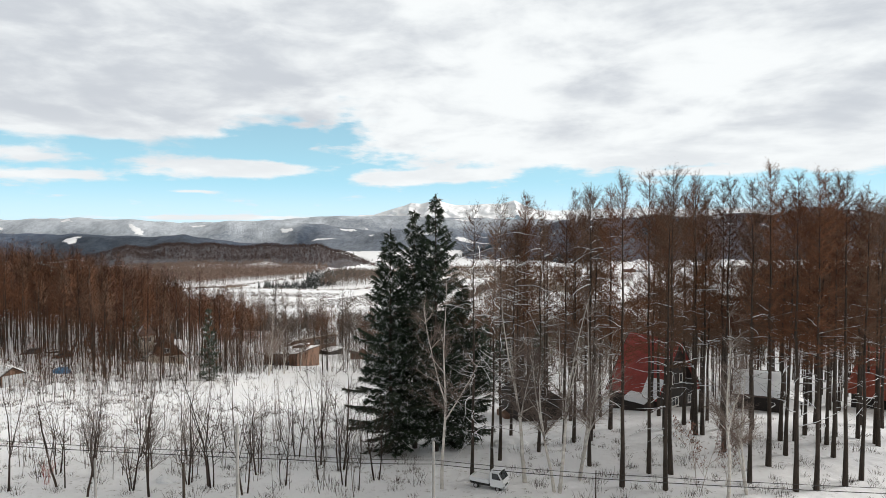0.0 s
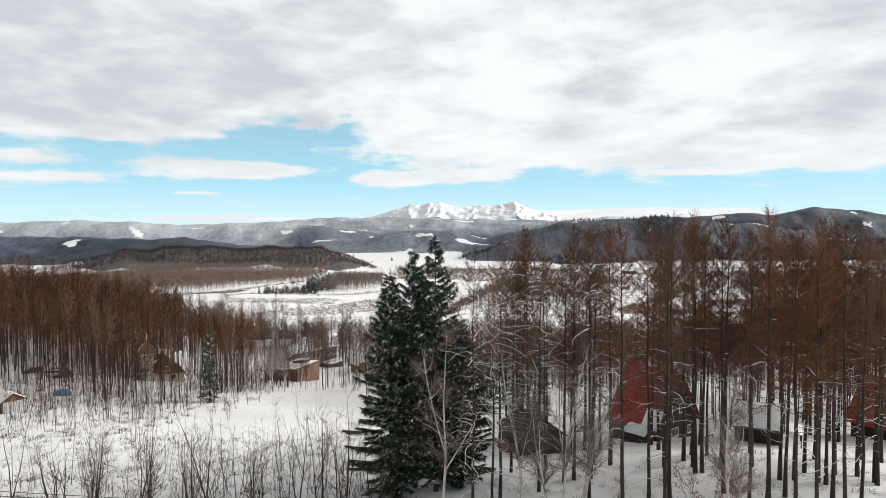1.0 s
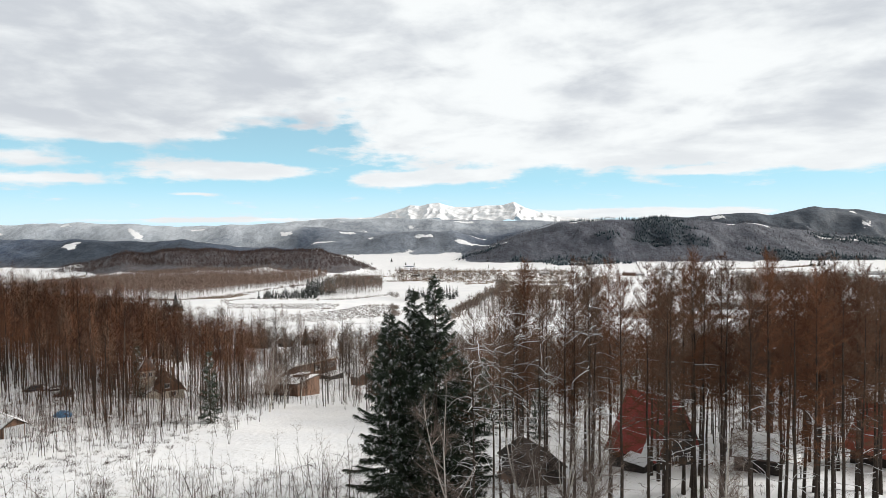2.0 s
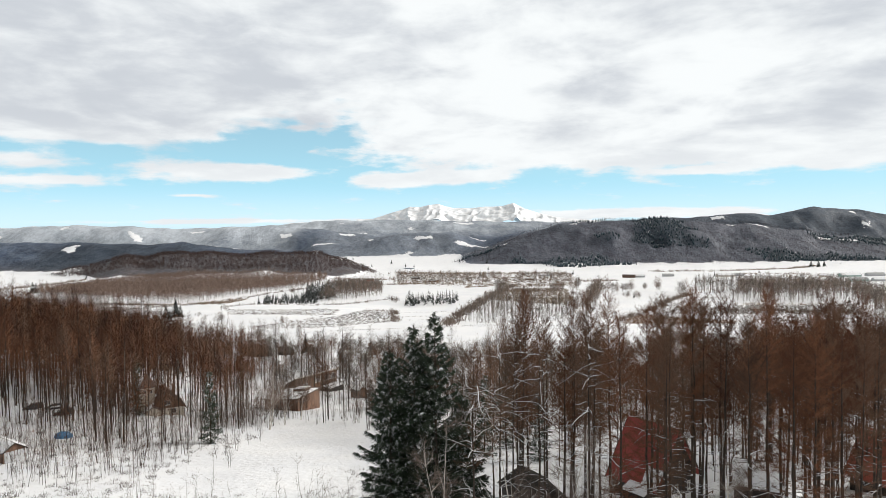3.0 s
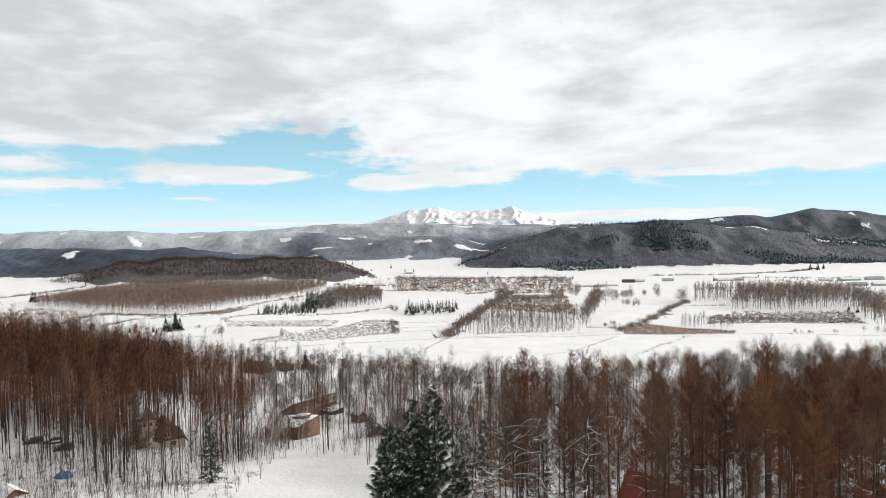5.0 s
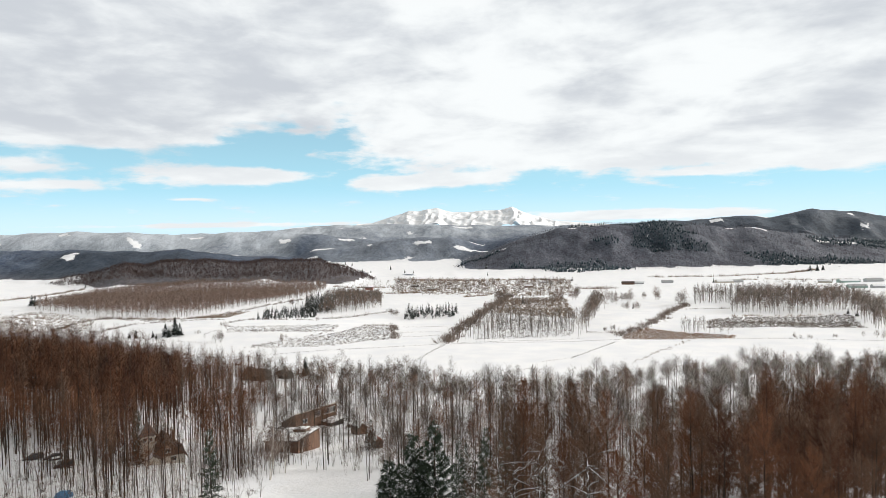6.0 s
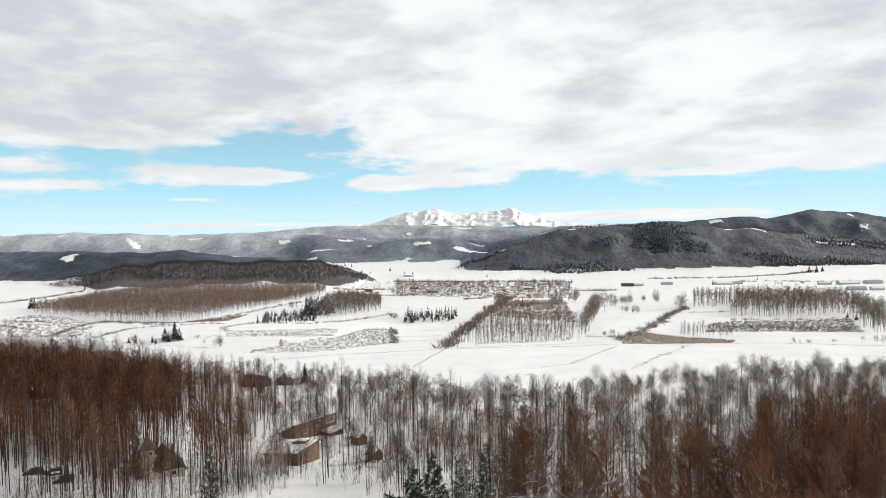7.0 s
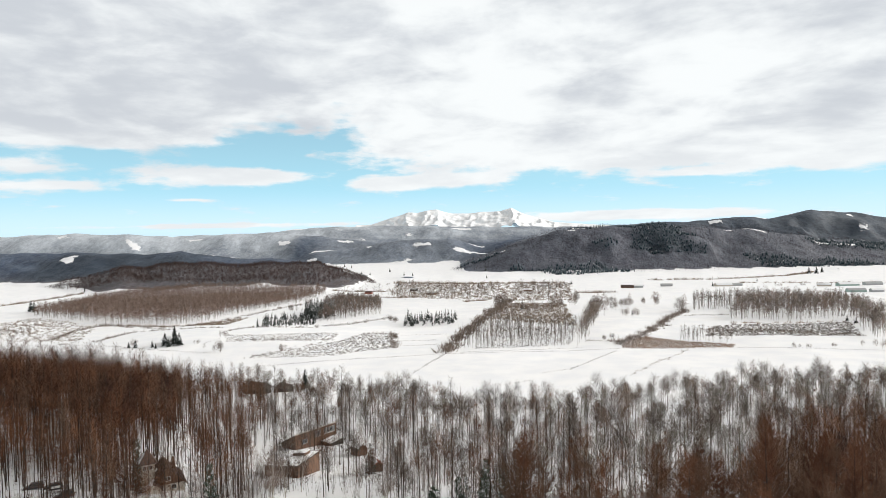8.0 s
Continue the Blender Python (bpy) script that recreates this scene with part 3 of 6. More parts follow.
def stemmed_shape(rng, height, stems, tilt, leaders, fork, limbs, reach, twigs, twig_l, twig_r, base_r, hang=0.0, first=0.30, big=0):
    """A young or slender bare tree: wavy stems that part into leaders, rising limbs on them, and fine twigs.
    Gives stems as (points, radii), limb rows and twig rows."""
    stem, limb, twig_rows = [], [], []

    def wavy(o, d, L, n, w):
        line = [np.array(o, float)]
        for i in range(n):
            d = d + rng.normal(0, w, 3) + np.array([0, 0, 0.05])
            d = d / np.linalg.norm(d)
            line.append(line[-1] + d * L / n)
        return line, d

    for k in range(stems):
        az = 2 * math.pi * (k + rng.random() * 0.8) / stems
        t = 0.03 if stems == 1 else tilt * rng.uniform(0.5, 1.3)
        d = np.array([math.cos(az) * t, math.sin(az) * t, 1.0])
        H = height * (1.0 if k == 0 else rng.uniform(0.65, 1.0))
        r = base_r * (1.0 if k == 0 else rng.uniform(0.6, 0.9))
        o = np.array([math.cos(az), math.sin(az), 0]) * (0.0 if stems == 1 else 0.22) + np.array([0, 0, -0.3])
        trunk, d = wavy(o, d / np.linalg.norm(d), H * fork, 5, 0.05)
        stem.append((trunk, [r * (1 - 0.09 * i) for i in range(6)]))
        lines = [(trunk, r)]
        for j in range(leaders):
            a = rng.uniform(0, 2 * math.pi)
            side = 0.10 if j == 0 else rng.uniform(0.25, 0.5)
            dd = d + np.array([math.cos(a), math.sin(a), 0]) * side
            src = trunk[-1] if j < 2 else trunk[-2]
            line, _ = wavy(src, dd / np.linalg.norm(dd), H * (1 - fork) * (1.0 if j == 0 else rng.uniform(0.6, 0.95)), 5, 0.06)
            rr = r * (0.55 if j == 0 else 0.42)
            stem.append((line, [rr, rr * 0.8, rr * 0.62, rr * 0.45, rr * 0.28, 0.006]))
            lines.append((line, rr))
        for i in range(limbs):
            line, lr = lines[0] if rng.random() < 0.25 else lines[rng.integers(1, len(lines))]
            lo = first / fork if line is trunk else 0.0
            if lo > 0.95:
                continue
            q = rng.uniform(lo, 0.97) * 5
            p = line[int(q)] + (line[int(q) + 1] - line[int(q)]) * (q - int(q))
            f = min(1.0, p[2] / H)
            L = reach * (1.15 - 0.85 * f) * rng.uniform(0.5, 1.2)
            a = rng.uniform(0, 2 * math.pi)
            bough, _ = wavy(p, np.array([math.cos(a) * 0.8, math.sin(a) * 0.8, rng.uniform(0.35, 1.0)]), L, 3, 0.14)
            br = max(twig_r * 1.6, lr * 0.26)
            if i < big:
                stem.append((bough, [br * 1.5, br * 1.1, br * 0.7, 0.006]))
            for b in range(3 if i >= big else 0):
                limb.append((*bough[b], *bough[b + 1], br * (1 - 0.28 * b), br * (0.72 - 0.28 * b) if b < 2 else 0))
            for t in range(twigs):
                q = rng.uniform(0.2, 3)
                b = min(2, int(q))
                p0 = bough[b] + (bough[b + 1] - bough[b]) * (q - b)
                dd = (bough[b + 1] - bough[b]) * 3 / L + rng.normal(0, 0.55, 3) - np.array([0, 0, hang * rng.random()])
                twig_rows.append((*p0, *(p0 + dd * twig_l * rng.uniform(0.4, 1.1)), twig_r * rng.uniform(0.7, 1.2), 0))
    return stem, limb, twig_rows


def branchy_shape(rng, height, stems, spread, levels, kids, twig_r, base_r, clear=0.0, first=1.0):
    """A forking bare tree or shrub: stems as (points, radii), and stick rows of branches and twigs."""
    stem, twig, limb = [], [], []

    def grow(o, d, L, r, lev):
        d2 = d + rng.normal(0, 0.12, 3) + np.array([0, 0, 0.12])
        d2 /= np.linalg.norm(d2)
        m = o + d * L * 0.5
        e = m + d2 * L * 0.5
        if lev == 0:
            twig.append((*o, *e, r, 0))
            return
        if lev == levels:
            stem.append(([o, m, e], [r, r * 0.7, r * 0.3]))
        else:
            limb.append((*o, *m, r, r * 0.8))
            limb.append((*m, *e, r * 0.8, 0))
        start = clear if lev == levels else 0.12
        for i in range(kids):
            q = start + (1 - start) * (i + rng.random()) / kids
            s = o + (m - o) * q * 2 if q < 0.5 else m + (e - m) * (q - 0.5) * 2
            az = rng.uniform(0, 2 * math.pi)
            out = np.array([math.cos(az), math.sin(az), 0.0]) * spread
            nd = (d if q < 0.5 else d2) + out * rng.uniform(0.6, 1.3)
            nd /= np.linalg.norm(nd)
            part_l = first if lev == levels else 1.0
            grow(s, nd, L * part_l * rng.uniform(0.34, 0.56) * (1.15 - 0.45 * q), max(twig_r, r * 0.42), lev - 1)

    for k in range(stems):
        az = 2 * math.pi * (k + rng.random() * 0.7) / stems
        tilt = 0.04 if stems == 1 else rng.uniform(0.06, 0.34)
        d = np.array([math.cos(az) * tilt, math.sin(az) * tilt, 1.0])
        d /= np.linalg.norm(d)
        grow(np.array([math.cos(az), math.sin(az), -0.3]) * (0.0 if stems == 1 else 0.15), d, height * rng.uniform(0.75, 1.0), base_r * rng.uniform(0.7, 1), levels)
    return stem, twig, limb


def spruce_shape(rng, height, spread, step, sprays, base=0.04, size=1.0):
    """Trunk, boughs and needle sprays of a spruce: tiers of boughs that sink and lift again at their tips, hung with sprays."""
    trunk = ([(0, 0, 0), (0, 0, height * 0.5), (0, 0, height)], [height * 0.011, height * 0.006, 0.02])
    needles = []
    z = height * base
    while z < height * 0.985:
        f = z / height
        reach = spread * (1 - f) ** 0.80 * (0.55 + 0.45 * min(1, (f - base + 0.02) * 4)) * (0.82 + 0.30 * abs(math.sin(f * 37 + height)))
        for k in range(int(rng.integers(5, 8))):
            az = rng.uniform(0, 2 * math.pi)
            L = max(0.4, reach * rng.uniform(0.62, 1.18))
            droop = -0.42 + 0.95 * f + rng.normal(0, 0.07)
            o = np.array([0, 0, z + rng.uniform(-0.25, 0.25)])
            n = max(6, int(sprays * L / spread))
            for i in range(n):
                q = 0.12 + 0.88 * ((i + rng.random()) / n) ** 0.8
                wide = 0.22 * L * (1 - q) + 0.10
                off = rng.normal(0, 0.6) * wide
                p = o + np.array([math.cos(az) * L * q - math.sin(az) * off, math.sin(az) * L * q + math.cos(az) * off, droop * L * q + 0.24 * L * q * q - 0.25 * abs(off)])
                side = rng.uniform(-0.9, 0.9)
                ln = rng.uniform(0.35, 0.80) * size
                d = np.array([math.cos(az + side), math.sin(az + side), rng.uniform(-0.95, 0.15)])
                needles.append((*p, *(p + d * ln), 0.052 * size * rng.uniform(0.6, 1.5), 0))
        z += step * rng.uniform(0.8, 1.2)
    for i in range(14):
        a = rng.uniform(0, 2 * math.pi)
        zz = height * rng.uniform(0.955, 1.0)
        needles.append((0, 0, zz, math.cos(a) * 0.22, math.sin(a) * 0.22, zz + 0.35, 0.05, 0))
    return trunk, needles


def template(stems, rows, sides=4, extra=(), fine=1):
    """Stems as (points, radii), twig rows, further limbs: one low shape with up to three materials."""
    blocks = [(*tube(p, r, sides), 0) for p, r in stems]
    if len(rows):
        blocks.append((*sticks(rows, fine), 1))
    blocks += [(*tube(p, r, 3), 2) for p, r in extra]
    return joined(blocks)


def crowned(rng, height, wide, spikes, r, low=0.35, tone=1, rise=0.7, limbs=7, girth=0.007):
    """A bare tree with an uneven rounded crown of fine twigs on a clear trunk."""
    lean = rng.normal(0, 0.02, 2) * height
    c, mid = height * (1 - low) / 2, height * (1 + low) / 2
    lobes = rng.normal(0, 0.35, (5, 3))
    rows = []
    for i in range(spikes):
        d = rng.normal(0, 1, 3)
        d /= np.linalg.norm(d)
        q = rng.uniform(0.15, 1.0) ** 0.55
        q *= 0.78 + 0.5 * max(0.0, float(np.max(lobes @ d)))
        p = np.array([d[0] * wide * q, d[1] * wide * q, mid + d[2] * c * q])
        p[:2] += lean * p[2] / height
        p[:2] *= 1.0 if p[2] < mid else 1 - 0.35 * (p[2] - mid) / c
        t = np.array([d[0], d[1], 0.4 * d[2] + rise]) + rng.normal(0, 0.45, 3)
        t *= wide * rng.uniform(0.16, 0.40)
        rows.append((*(p - 0.5 * t), *(p + 0.5 * t), r * rng.uniform(0.6, 1.3), 0))
    for i in range(limbs):
        z = height * rng.uniform(low, 0.85)
        az = rng.uniform(0, 2 * math.pi)
        L = wide * rng.uniform(0.5, 0.9)
        s = lean * z / height
        rows.append((s[0], s[1], z, s[0] + math.cos(az) * L, s[1] + math.sin(az) * L, z + L * rng.uniform(0.2, 0.5) + rise * L, r * 1.6, 0))
    v, f, i = template([([(0, 0, -0.2), (lean[0] * 0.5, lean[1] * 0.5, height * 0.5), (lean[0], lean[1], height * 0.96)], [height * girth, height * girth * 0.7, 0.02])], rows, 3)
    return v, f, np.where(i == 1, tone, i)


def ragged_fir(rng, height, wide, boughs, r):
    """A far conifer of drooping boughs."""
    rows = []
    for i in range(boughs):
        f = rng.uniform(0.04, 0.97) ** 0.9
        az = rng.uniform(0, 2 * math.pi)
        L = (wide * (1 - f) ** 0.8 + 0.25) * rng.uniform(0.6, 1.1)
        z = height * f
        rows.append((math.cos(az) * L * 0.1, math.sin(az) * L * 0.1, z + 0.5, math.cos(az) * L, math.sin(az) * L, z - L * rng.uniform(0.1, 0.45), r * (1.2 - f), 0))
    rows.append((0, 0, height * 0.9, 0, 0, height, 0.2, 0))
    return joined([(*sticks(rows, 3), 1)])


def bush(rng, height, spikes, r, flat=1.0):
    """A low dome of twigs that rise from a wide foot."""
    rows = []
    for i in range(spikes):
        az, q = rng.uniform(0, 2 * math.pi), rng.uniform(0, 1) ** 0.6
        x, y = math.cos(az) * q * height * 0.7 * flat, math.sin(az) * q * height * 0.7 * flat
        L = height * rng.uniform(0.45, 1.0) * (1.1 - 0.6 * q)
        rows.append((x, y, -0.05, x * 1.35 + rng.normal(0, 0.2) * L, y * 1.35 + rng.normal(0, 0.2) * L, L, r * rng.uniform(0.6, 1.3), 0))
    return joined([(*sticks(rows, 1), 1)])


def far_fir(rng, height):
    rows = []
    for i in range(5):
        z = height * (0.05 + 0.19 * i)
        w = height * 0.20 * (1 - z / height) + 0.2
        rows.append((rng.normal(0, 0.1), rng.normal(0, 0.1), z, 0, 0, min(height, z + height * 0.36), w, 0))
    return joined([(*sticks(rows, 6), 1)])


def plant(name, parts_list):
    """A plant with its parts, at the origin, to be copied: (part name, shape, sides, material); shape is a tube or stick rows."""
    root = new(name)
    root.empty_display_size = 0.3
    for pname, shape, sides, mat in parts_list:
        if isinstance(shape, list) and isinstance(shape[0], list):  # limbs and the twigs on them
            v, f, _ = joined([(*sticks(shape[0], 3), 0), (*sticks(shape[1], 1), 0)])
        else:
            v, f = tube(*shape, sides) if isinstance(shape, tuple) else sticks(shape, sides)
        ob = new(pname, mesh_from(pname, v, f, [mat], smooth=isinstance(shape, tuple)))
        ob.parent = root
    return root


def put_copies(models, places, seed, group, label, category, sink=0.05):
    """The first uses of the models are the models themselves, then come their copies."""
    rng = np.random.default_rng(seed)
    used = set()
    for row in places:
        i = int(rng.integers(0, len(models)))
        x, y, s = row[:3]
        m = pose(x, y, ground_at(x, y) - sink, 0, 0, rng.uniform(0, 360))
        mod = models[i]
        if i not in used:
            used.add(i)
            mod.matrix_basis = m
            ob = mod
        else:
            keep = mod.scale.copy()
            mod.scale = (1, 1, 1)
            ob = copy_thing(mod, m)
            mod.scale = keep
        ob.scale = (s * rng.uniform(0.9, 1.1), s * rng.uniform(0.9, 1.1), s)
        tagged(ob, label, category, group)
    for i, mod in enumerate(models):
        if i not in used:
            for c in list(mod.children):
                bpy.data.objects.remove(c)
            bpy.data.objects.remove(mod)


# ---- the ground sheet and the distance ----
def wave(x, y, size, seed):
    return ripple(x + 0.4 * size * ripple(x, y, size * 0.7, seed + 5), y, size, seed)


def build_ground():
    front = np.radians(np.arange(-46, 46.01, 0.36))
    rest = np.radians(np.linspace(46, 314, 45)[1:-1])
    ang = np.concatenate([front, rest])
    rad = np.concatenate([np.linspace(1, 50, 26)[:-1], np.geomspace(50, 4900, 300)])
    A, R = np.meshgrid(ang, rad)
    x, y = R * np.sin(A), R * np.cos(A)
    z = ground(x, y)
    nr, na = x.shape
    V = np.stack([x, y, z], 2).reshape(-1, 3)
    V = np.concatenate([V, [[0, 0, ground_at(0, 0)]]])
    i = np.arange(nr * na).reshape(nr, na)
    j = np.roll(i, -1, 1)
    a, b, c, d = i[:-1], j[:-1], j[1:], i[1:]
    F = np.concatenate([np.stack([a, d, b], 2).reshape(-1, 3), np.stack([b, d, c], 2).reshape(-1, 3)])
    hub = np.stack([np.full(na, nr * na), i[0], j[0]], 1)
    F = np.concatenate([F, hub])
    me = mesh_from("ground", V, F, [MAT["ground"]], smooth=True)
    X, Y, Z = V.T
    valley = np.interp(Y, BASE_Y, BASE_Z)
    up = Z - valley
    wood = np.clip((up - 4) / 3, 0, 1) * (Y > 1500)
    clearing = np.clip((wave(X * 0.6, Y * 1.6, 75, 3.3) - 0.47) * 8, 0, 1) * ((Y > 2700) | (X < -0.3 * Y) & (Y > 2250))
    wood = wood * (1 - 0.85 * clearing)
    wood = np.maximum(wood, np.clip((Y - 3300) / 200, 0, 1) * 0.9 * (1 - clearing))
    u = X / np.maximum(Y, 60)
    # open fields on the flat below the dark hill and in the gap between the hills
    conifer = np.clip((wave(X, Y, 150, 8.1) - 0.12) * 4, 0, 1) * ((Y > 2200) & (Y < 3300) & (u > 0.05))
    # on ridges further off the mask also lends its blue as painted haze
    conifer = np.maximum(conifer, 0.75 * np.clip((wave(X, Y, 200, 4.4) + 0.2) * 3, 0, 1) * ((Y > 2250) & (Y < 2900) & (u < -0.12)))
    conifer = np.maximum(conifer, 0.30 * (Y > 2700) * (Y < 3930) * (u > -0.26) * (u < 0.20) * np.clip(0.5 + wave(X, Y, 120, 2.7), 0, 1))
    conifer = np.maximum(conifer, 0.7 * (Y > 3400) * (u > 0.2))
    wood = wood * np.where(Y < 2180, np.clip((u + 0.60) / 0.06, 0, 1), 1.0)
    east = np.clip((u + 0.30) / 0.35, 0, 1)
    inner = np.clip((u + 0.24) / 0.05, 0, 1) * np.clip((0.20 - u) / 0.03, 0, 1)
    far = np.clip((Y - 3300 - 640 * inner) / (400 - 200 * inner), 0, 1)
    # mask of the painted haze: lightens the colour of the remote ridges
    far_haze = far * (0.95 - 0.35 * east) * np.clip((0.26 - u) / 0.10, 0.12, 1) + 0.35 * (1 - far) * np.clip((Y - 2700) / 150, 0, 1) * np.clip((0.06 - u) / 0.05, 0, 1) * np.clip((u + 0.22) / 0.05, 0, 1)
    far_haze = np.clip(far_haze + 0.30 * far * wave(X, Y, 70, 6.6) + 0.25 * far * wave(X, Y, 190, 1.2), 0, 1)
    brown = np.clip((2330 - Y) / 120, 0, 1) * np.clip((-0.05 - u) / 0.05, 0, 1)
    brown = np.maximum(brown, 0.5 * np.clip((3300 - Y) / 200, 0, 1) * np.clip((u - 0.02) / 0.04, 0, 1))
    litter = np.clip(1 - (Y - 60) / 420, 0.25, 1) * (Y > 0)
    for key, val in (("wood", wood), ("conifer", conifer), ("litter", litter), ("far_haze", far_haze), ("brown", brown)):
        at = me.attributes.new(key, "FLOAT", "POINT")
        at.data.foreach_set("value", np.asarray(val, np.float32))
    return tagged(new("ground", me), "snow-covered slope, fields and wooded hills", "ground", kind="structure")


build_ground()


def build_mountains():
    """The snow range at the end of the valley: one crest with two main summits and spurs that fall steeply to the west."""
    x, y = np.meshgrid(np.linspace(-620, 1250, 420), np.concatenate([np.linspace(4480, 4760, 60), np.linspace(4775, 4890, 8)]))
    CREST = [(-579, 83), (-508, 86), (-370, 129), (-286, 152), (-236, 172), (-161, 167), (-98, 182), (-27, 190), (27, 172), (89, 158), (214, 156), (319, 167), (381, 166), (444, 169), (527, 192), (610, 149), (693, 123), (839, 83), (1173, 56), (1549, 41)]
    back = 4760 - y
    bend = x + 26 * ripple(x, y, 70, 2.0) * np.clip(back / 60, 0, 1)
    z = np.interp(bend, [p[0] for p in CREST], [p[1] for p in CREST])
    z = z - np.where(back > 0, 0.42 * back, -0.9 * back)
    phase = bend / 118 + 1.3 * ripple(x, y, 130, 4.0) + 0.5 * ripple(x, y, 47, 7.0) + 0.0045 * back
    f = phase - np.floor(phase)
    spur = np.where(f < 0.3, f / 0.3, (1 - f) / 0.7)
    spur = spur * spur * (3 - 2 * spur) - 0.5
    hold = np.clip(back / 40, 0, 1) * np.clip((z + 20) / 90, 0, 1)
    z = z + hold * ((17 + 11 * ripple(x, y, 60, 9.0)) * spur + 5 * ripple(x, y, 21, 3.0))
    nr, na = x.shape
    i = np.arange(nr * na).reshape(nr, na)
    a, b, cc, d = i[:-1, :-1], i[:-1, 1:], i[1:, 1:], i[1:, :-1]
    F = np.concatenate([np.stack([a, b, d], 2).reshape(-1, 3), np.stack([b, cc, d], 2).reshape(-1, 3)])
    me = mesh_from("backdrop_mountains", np.stack([x, y, z], 2).reshape(-1, 3), F, [MAT["mountain"]], smooth=True)
    tagged(new("backdrop_mountains", me), "distant snow-covered mountain range beyond the valley", "mountain", kind="structure")


build_mountains()

RNG = np.random.default_rng(5)
CLEARING = [(-38, 106, 11), (-27, 108, 11), (-36, 120, 13), (-26, 122, 11), (-32, 138, 13), (-22, 140, 8), (-29, 156, 9), (-24, 172, 7)]

# ---- near larch wood on the slope ----
larches = []
for k in range(5):
    tr, cr, lo, li = larch_shape(RNG, RNG.uniform(28.5, 30.5), 0.50, 84, 3.0, 0.0105, 0.40, 7, 0.0072)
    larches.append(plant("larch", [("trunk", tr, 8, MAT["larch_bark"]), ("crown", [li, cr], 3, MAT[("larch_twig", "larch_grey", "larch_twig", "larch_grey", "larch_twig")[k]])] + [("lower_branch", b, 5, MAT["snowy_branch"]) for b in lo]))

NEAR_LARCH = [(16.1, 57.8), (19.6, 61.1), (19.6, 56.5), (28.9, 73.4), (27.9, 58.2), (32.1, 63.1), (31.1, 56.3), (33.1, 56.6), (41.1, 72.7),
              (40.0, 65.5), (36.3, 57.6), (38.6, 58.9), (47.6, 69.9), (20.3, 78.1), (16.5, 83.4), (21.5, 60.6), (29.6, 67.5), (37.2, 70.6)]
# those by the spruces that carry snow on long bare branches
for (x, y, s), k in (((2.5, 59.8, 0.86), 1), ((4.6, 62.5, 0.80), 2), ((5.8, 67.1, 0.92), 3), ((10.4, 70.5, 0.92), 4), ((14.7, 64.7, 0.96), 5), ((8.0, 77.0, 0.86), 6), ((12.5, 79.0, 0.88), 7), ((17.0, 74.0, 0.9), 8)):
    tr, cr, lo, li = larch_shape(RNG, 30, 0.6, 46, 2.8, 0.012, 0.55, 46 if k < 3 else 30, 0.0062, 0.88)
    snowy = plant("larch", [("trunk", tr, 8, MAT["larch_bark"]), ("crown", [li, cr], 3, MAT["larch_grey"])] + [("lower_branch", b, 5, MAT["snowy_branch"]) for b in lo])
    snowy.matrix_basis = pose(x, y, ground_at(x, y) - 0.05)
    snowy.scale = (s, s, s)
    tagged(snowy, "slender bare larch with long snow-laden branches beside the spruces", "tree", "larches of the slope")
HOMES = [(26, 94, 8), (41, 88, 7), (62, 86, 7), (9.5, 80, 4)]
rows = [(x, y, RNG.uniform(0.92, 1.02)) for x, y in NEAR_LARCH]
EAST_NEAR = [(12, 72), (46, 62), (56, 64), (70, 88), (68, 98), (14, 100), (8, 90)]
rows += list(sown(EAST_NEAR, 4.8, 0.84, 1.02, 21, HOMES))
put_copies(larches, rows, 31, "larches of the slope", "tall bare larch with reddish-brown twigs rising from the snow", "tree")

# taller wood behind, thinner with distance
mid_larch_thin = [crowned(RNG, RNG.uniform(22, 27), RNG.uniform(2.1, 2.9), 370, 0.047, 0.40, (1, 1, 3, 4, 1, 1, 3)[k], 0.8, 8, 0.0062) for k in range(7)]
LARCH_MATS = [MAT["larch_bark"], MAT["larch_twig"], MAT["snowy_branch"], MAT["larch_grey"], MAT["larch_dark"]]
EAST_BACK = [(14, 101), (70, 99), (88, 108), (110, 140), (150, 190), (118, 196), (92, 172), (70, 138), (40, 122), (14, 118)]
pl = sown(EAST_BACK, 5.3, 0.78, 1.14, 22)
pl = pl[(pl[:, 0] > 0.42 * pl[:, 1]) | (np.arange(len(pl)) % 3 > 1)]
pl[:, 2] *= np.interp(pl[:, 0] / pl[:, 1], [0.38, 0.52], [0.80, 1.0])  # the wood is lower beside the willows
thick = [crowned(RNG, RNG.uniform(22, 27), RNG.uniform(3.0, 4.2), 820, 0.042, 0.36, (1, 3, 4, 1, 3, 1)[k], 0.75, 10, 0.0062) for k in range(6)]
scatter("larch_wood", thick, pl[pl[:, 1] < 150], LARCH_MATS, "brown leafless larch wood on the slope", "wood")
scatter("larch_wood", mid_larch_thin, pl[pl[:, 1] >= 150], LARCH_MATS, "brown leafless larch wood on the slope", "wood")
scatter("larch_wood", thick, sown([(10, 96), (20, 104), (70, 92), (78, 104), (70, 122), (14, 120)], 6.8, 0.42, 0.72, 45, [(30.6, 93.3, 8), (41.6, 87.5, 6), (67.6, 92.5, 7)]), LARCH_MATS, "young reddish-brown larches behind the houses", "wood")
WEST_NEAR = [(-150, 200), (-100, 188), (-84, 196), (-94, 225), (-118, 290), (-134, 322), (-170, 322), (-225, 270)]
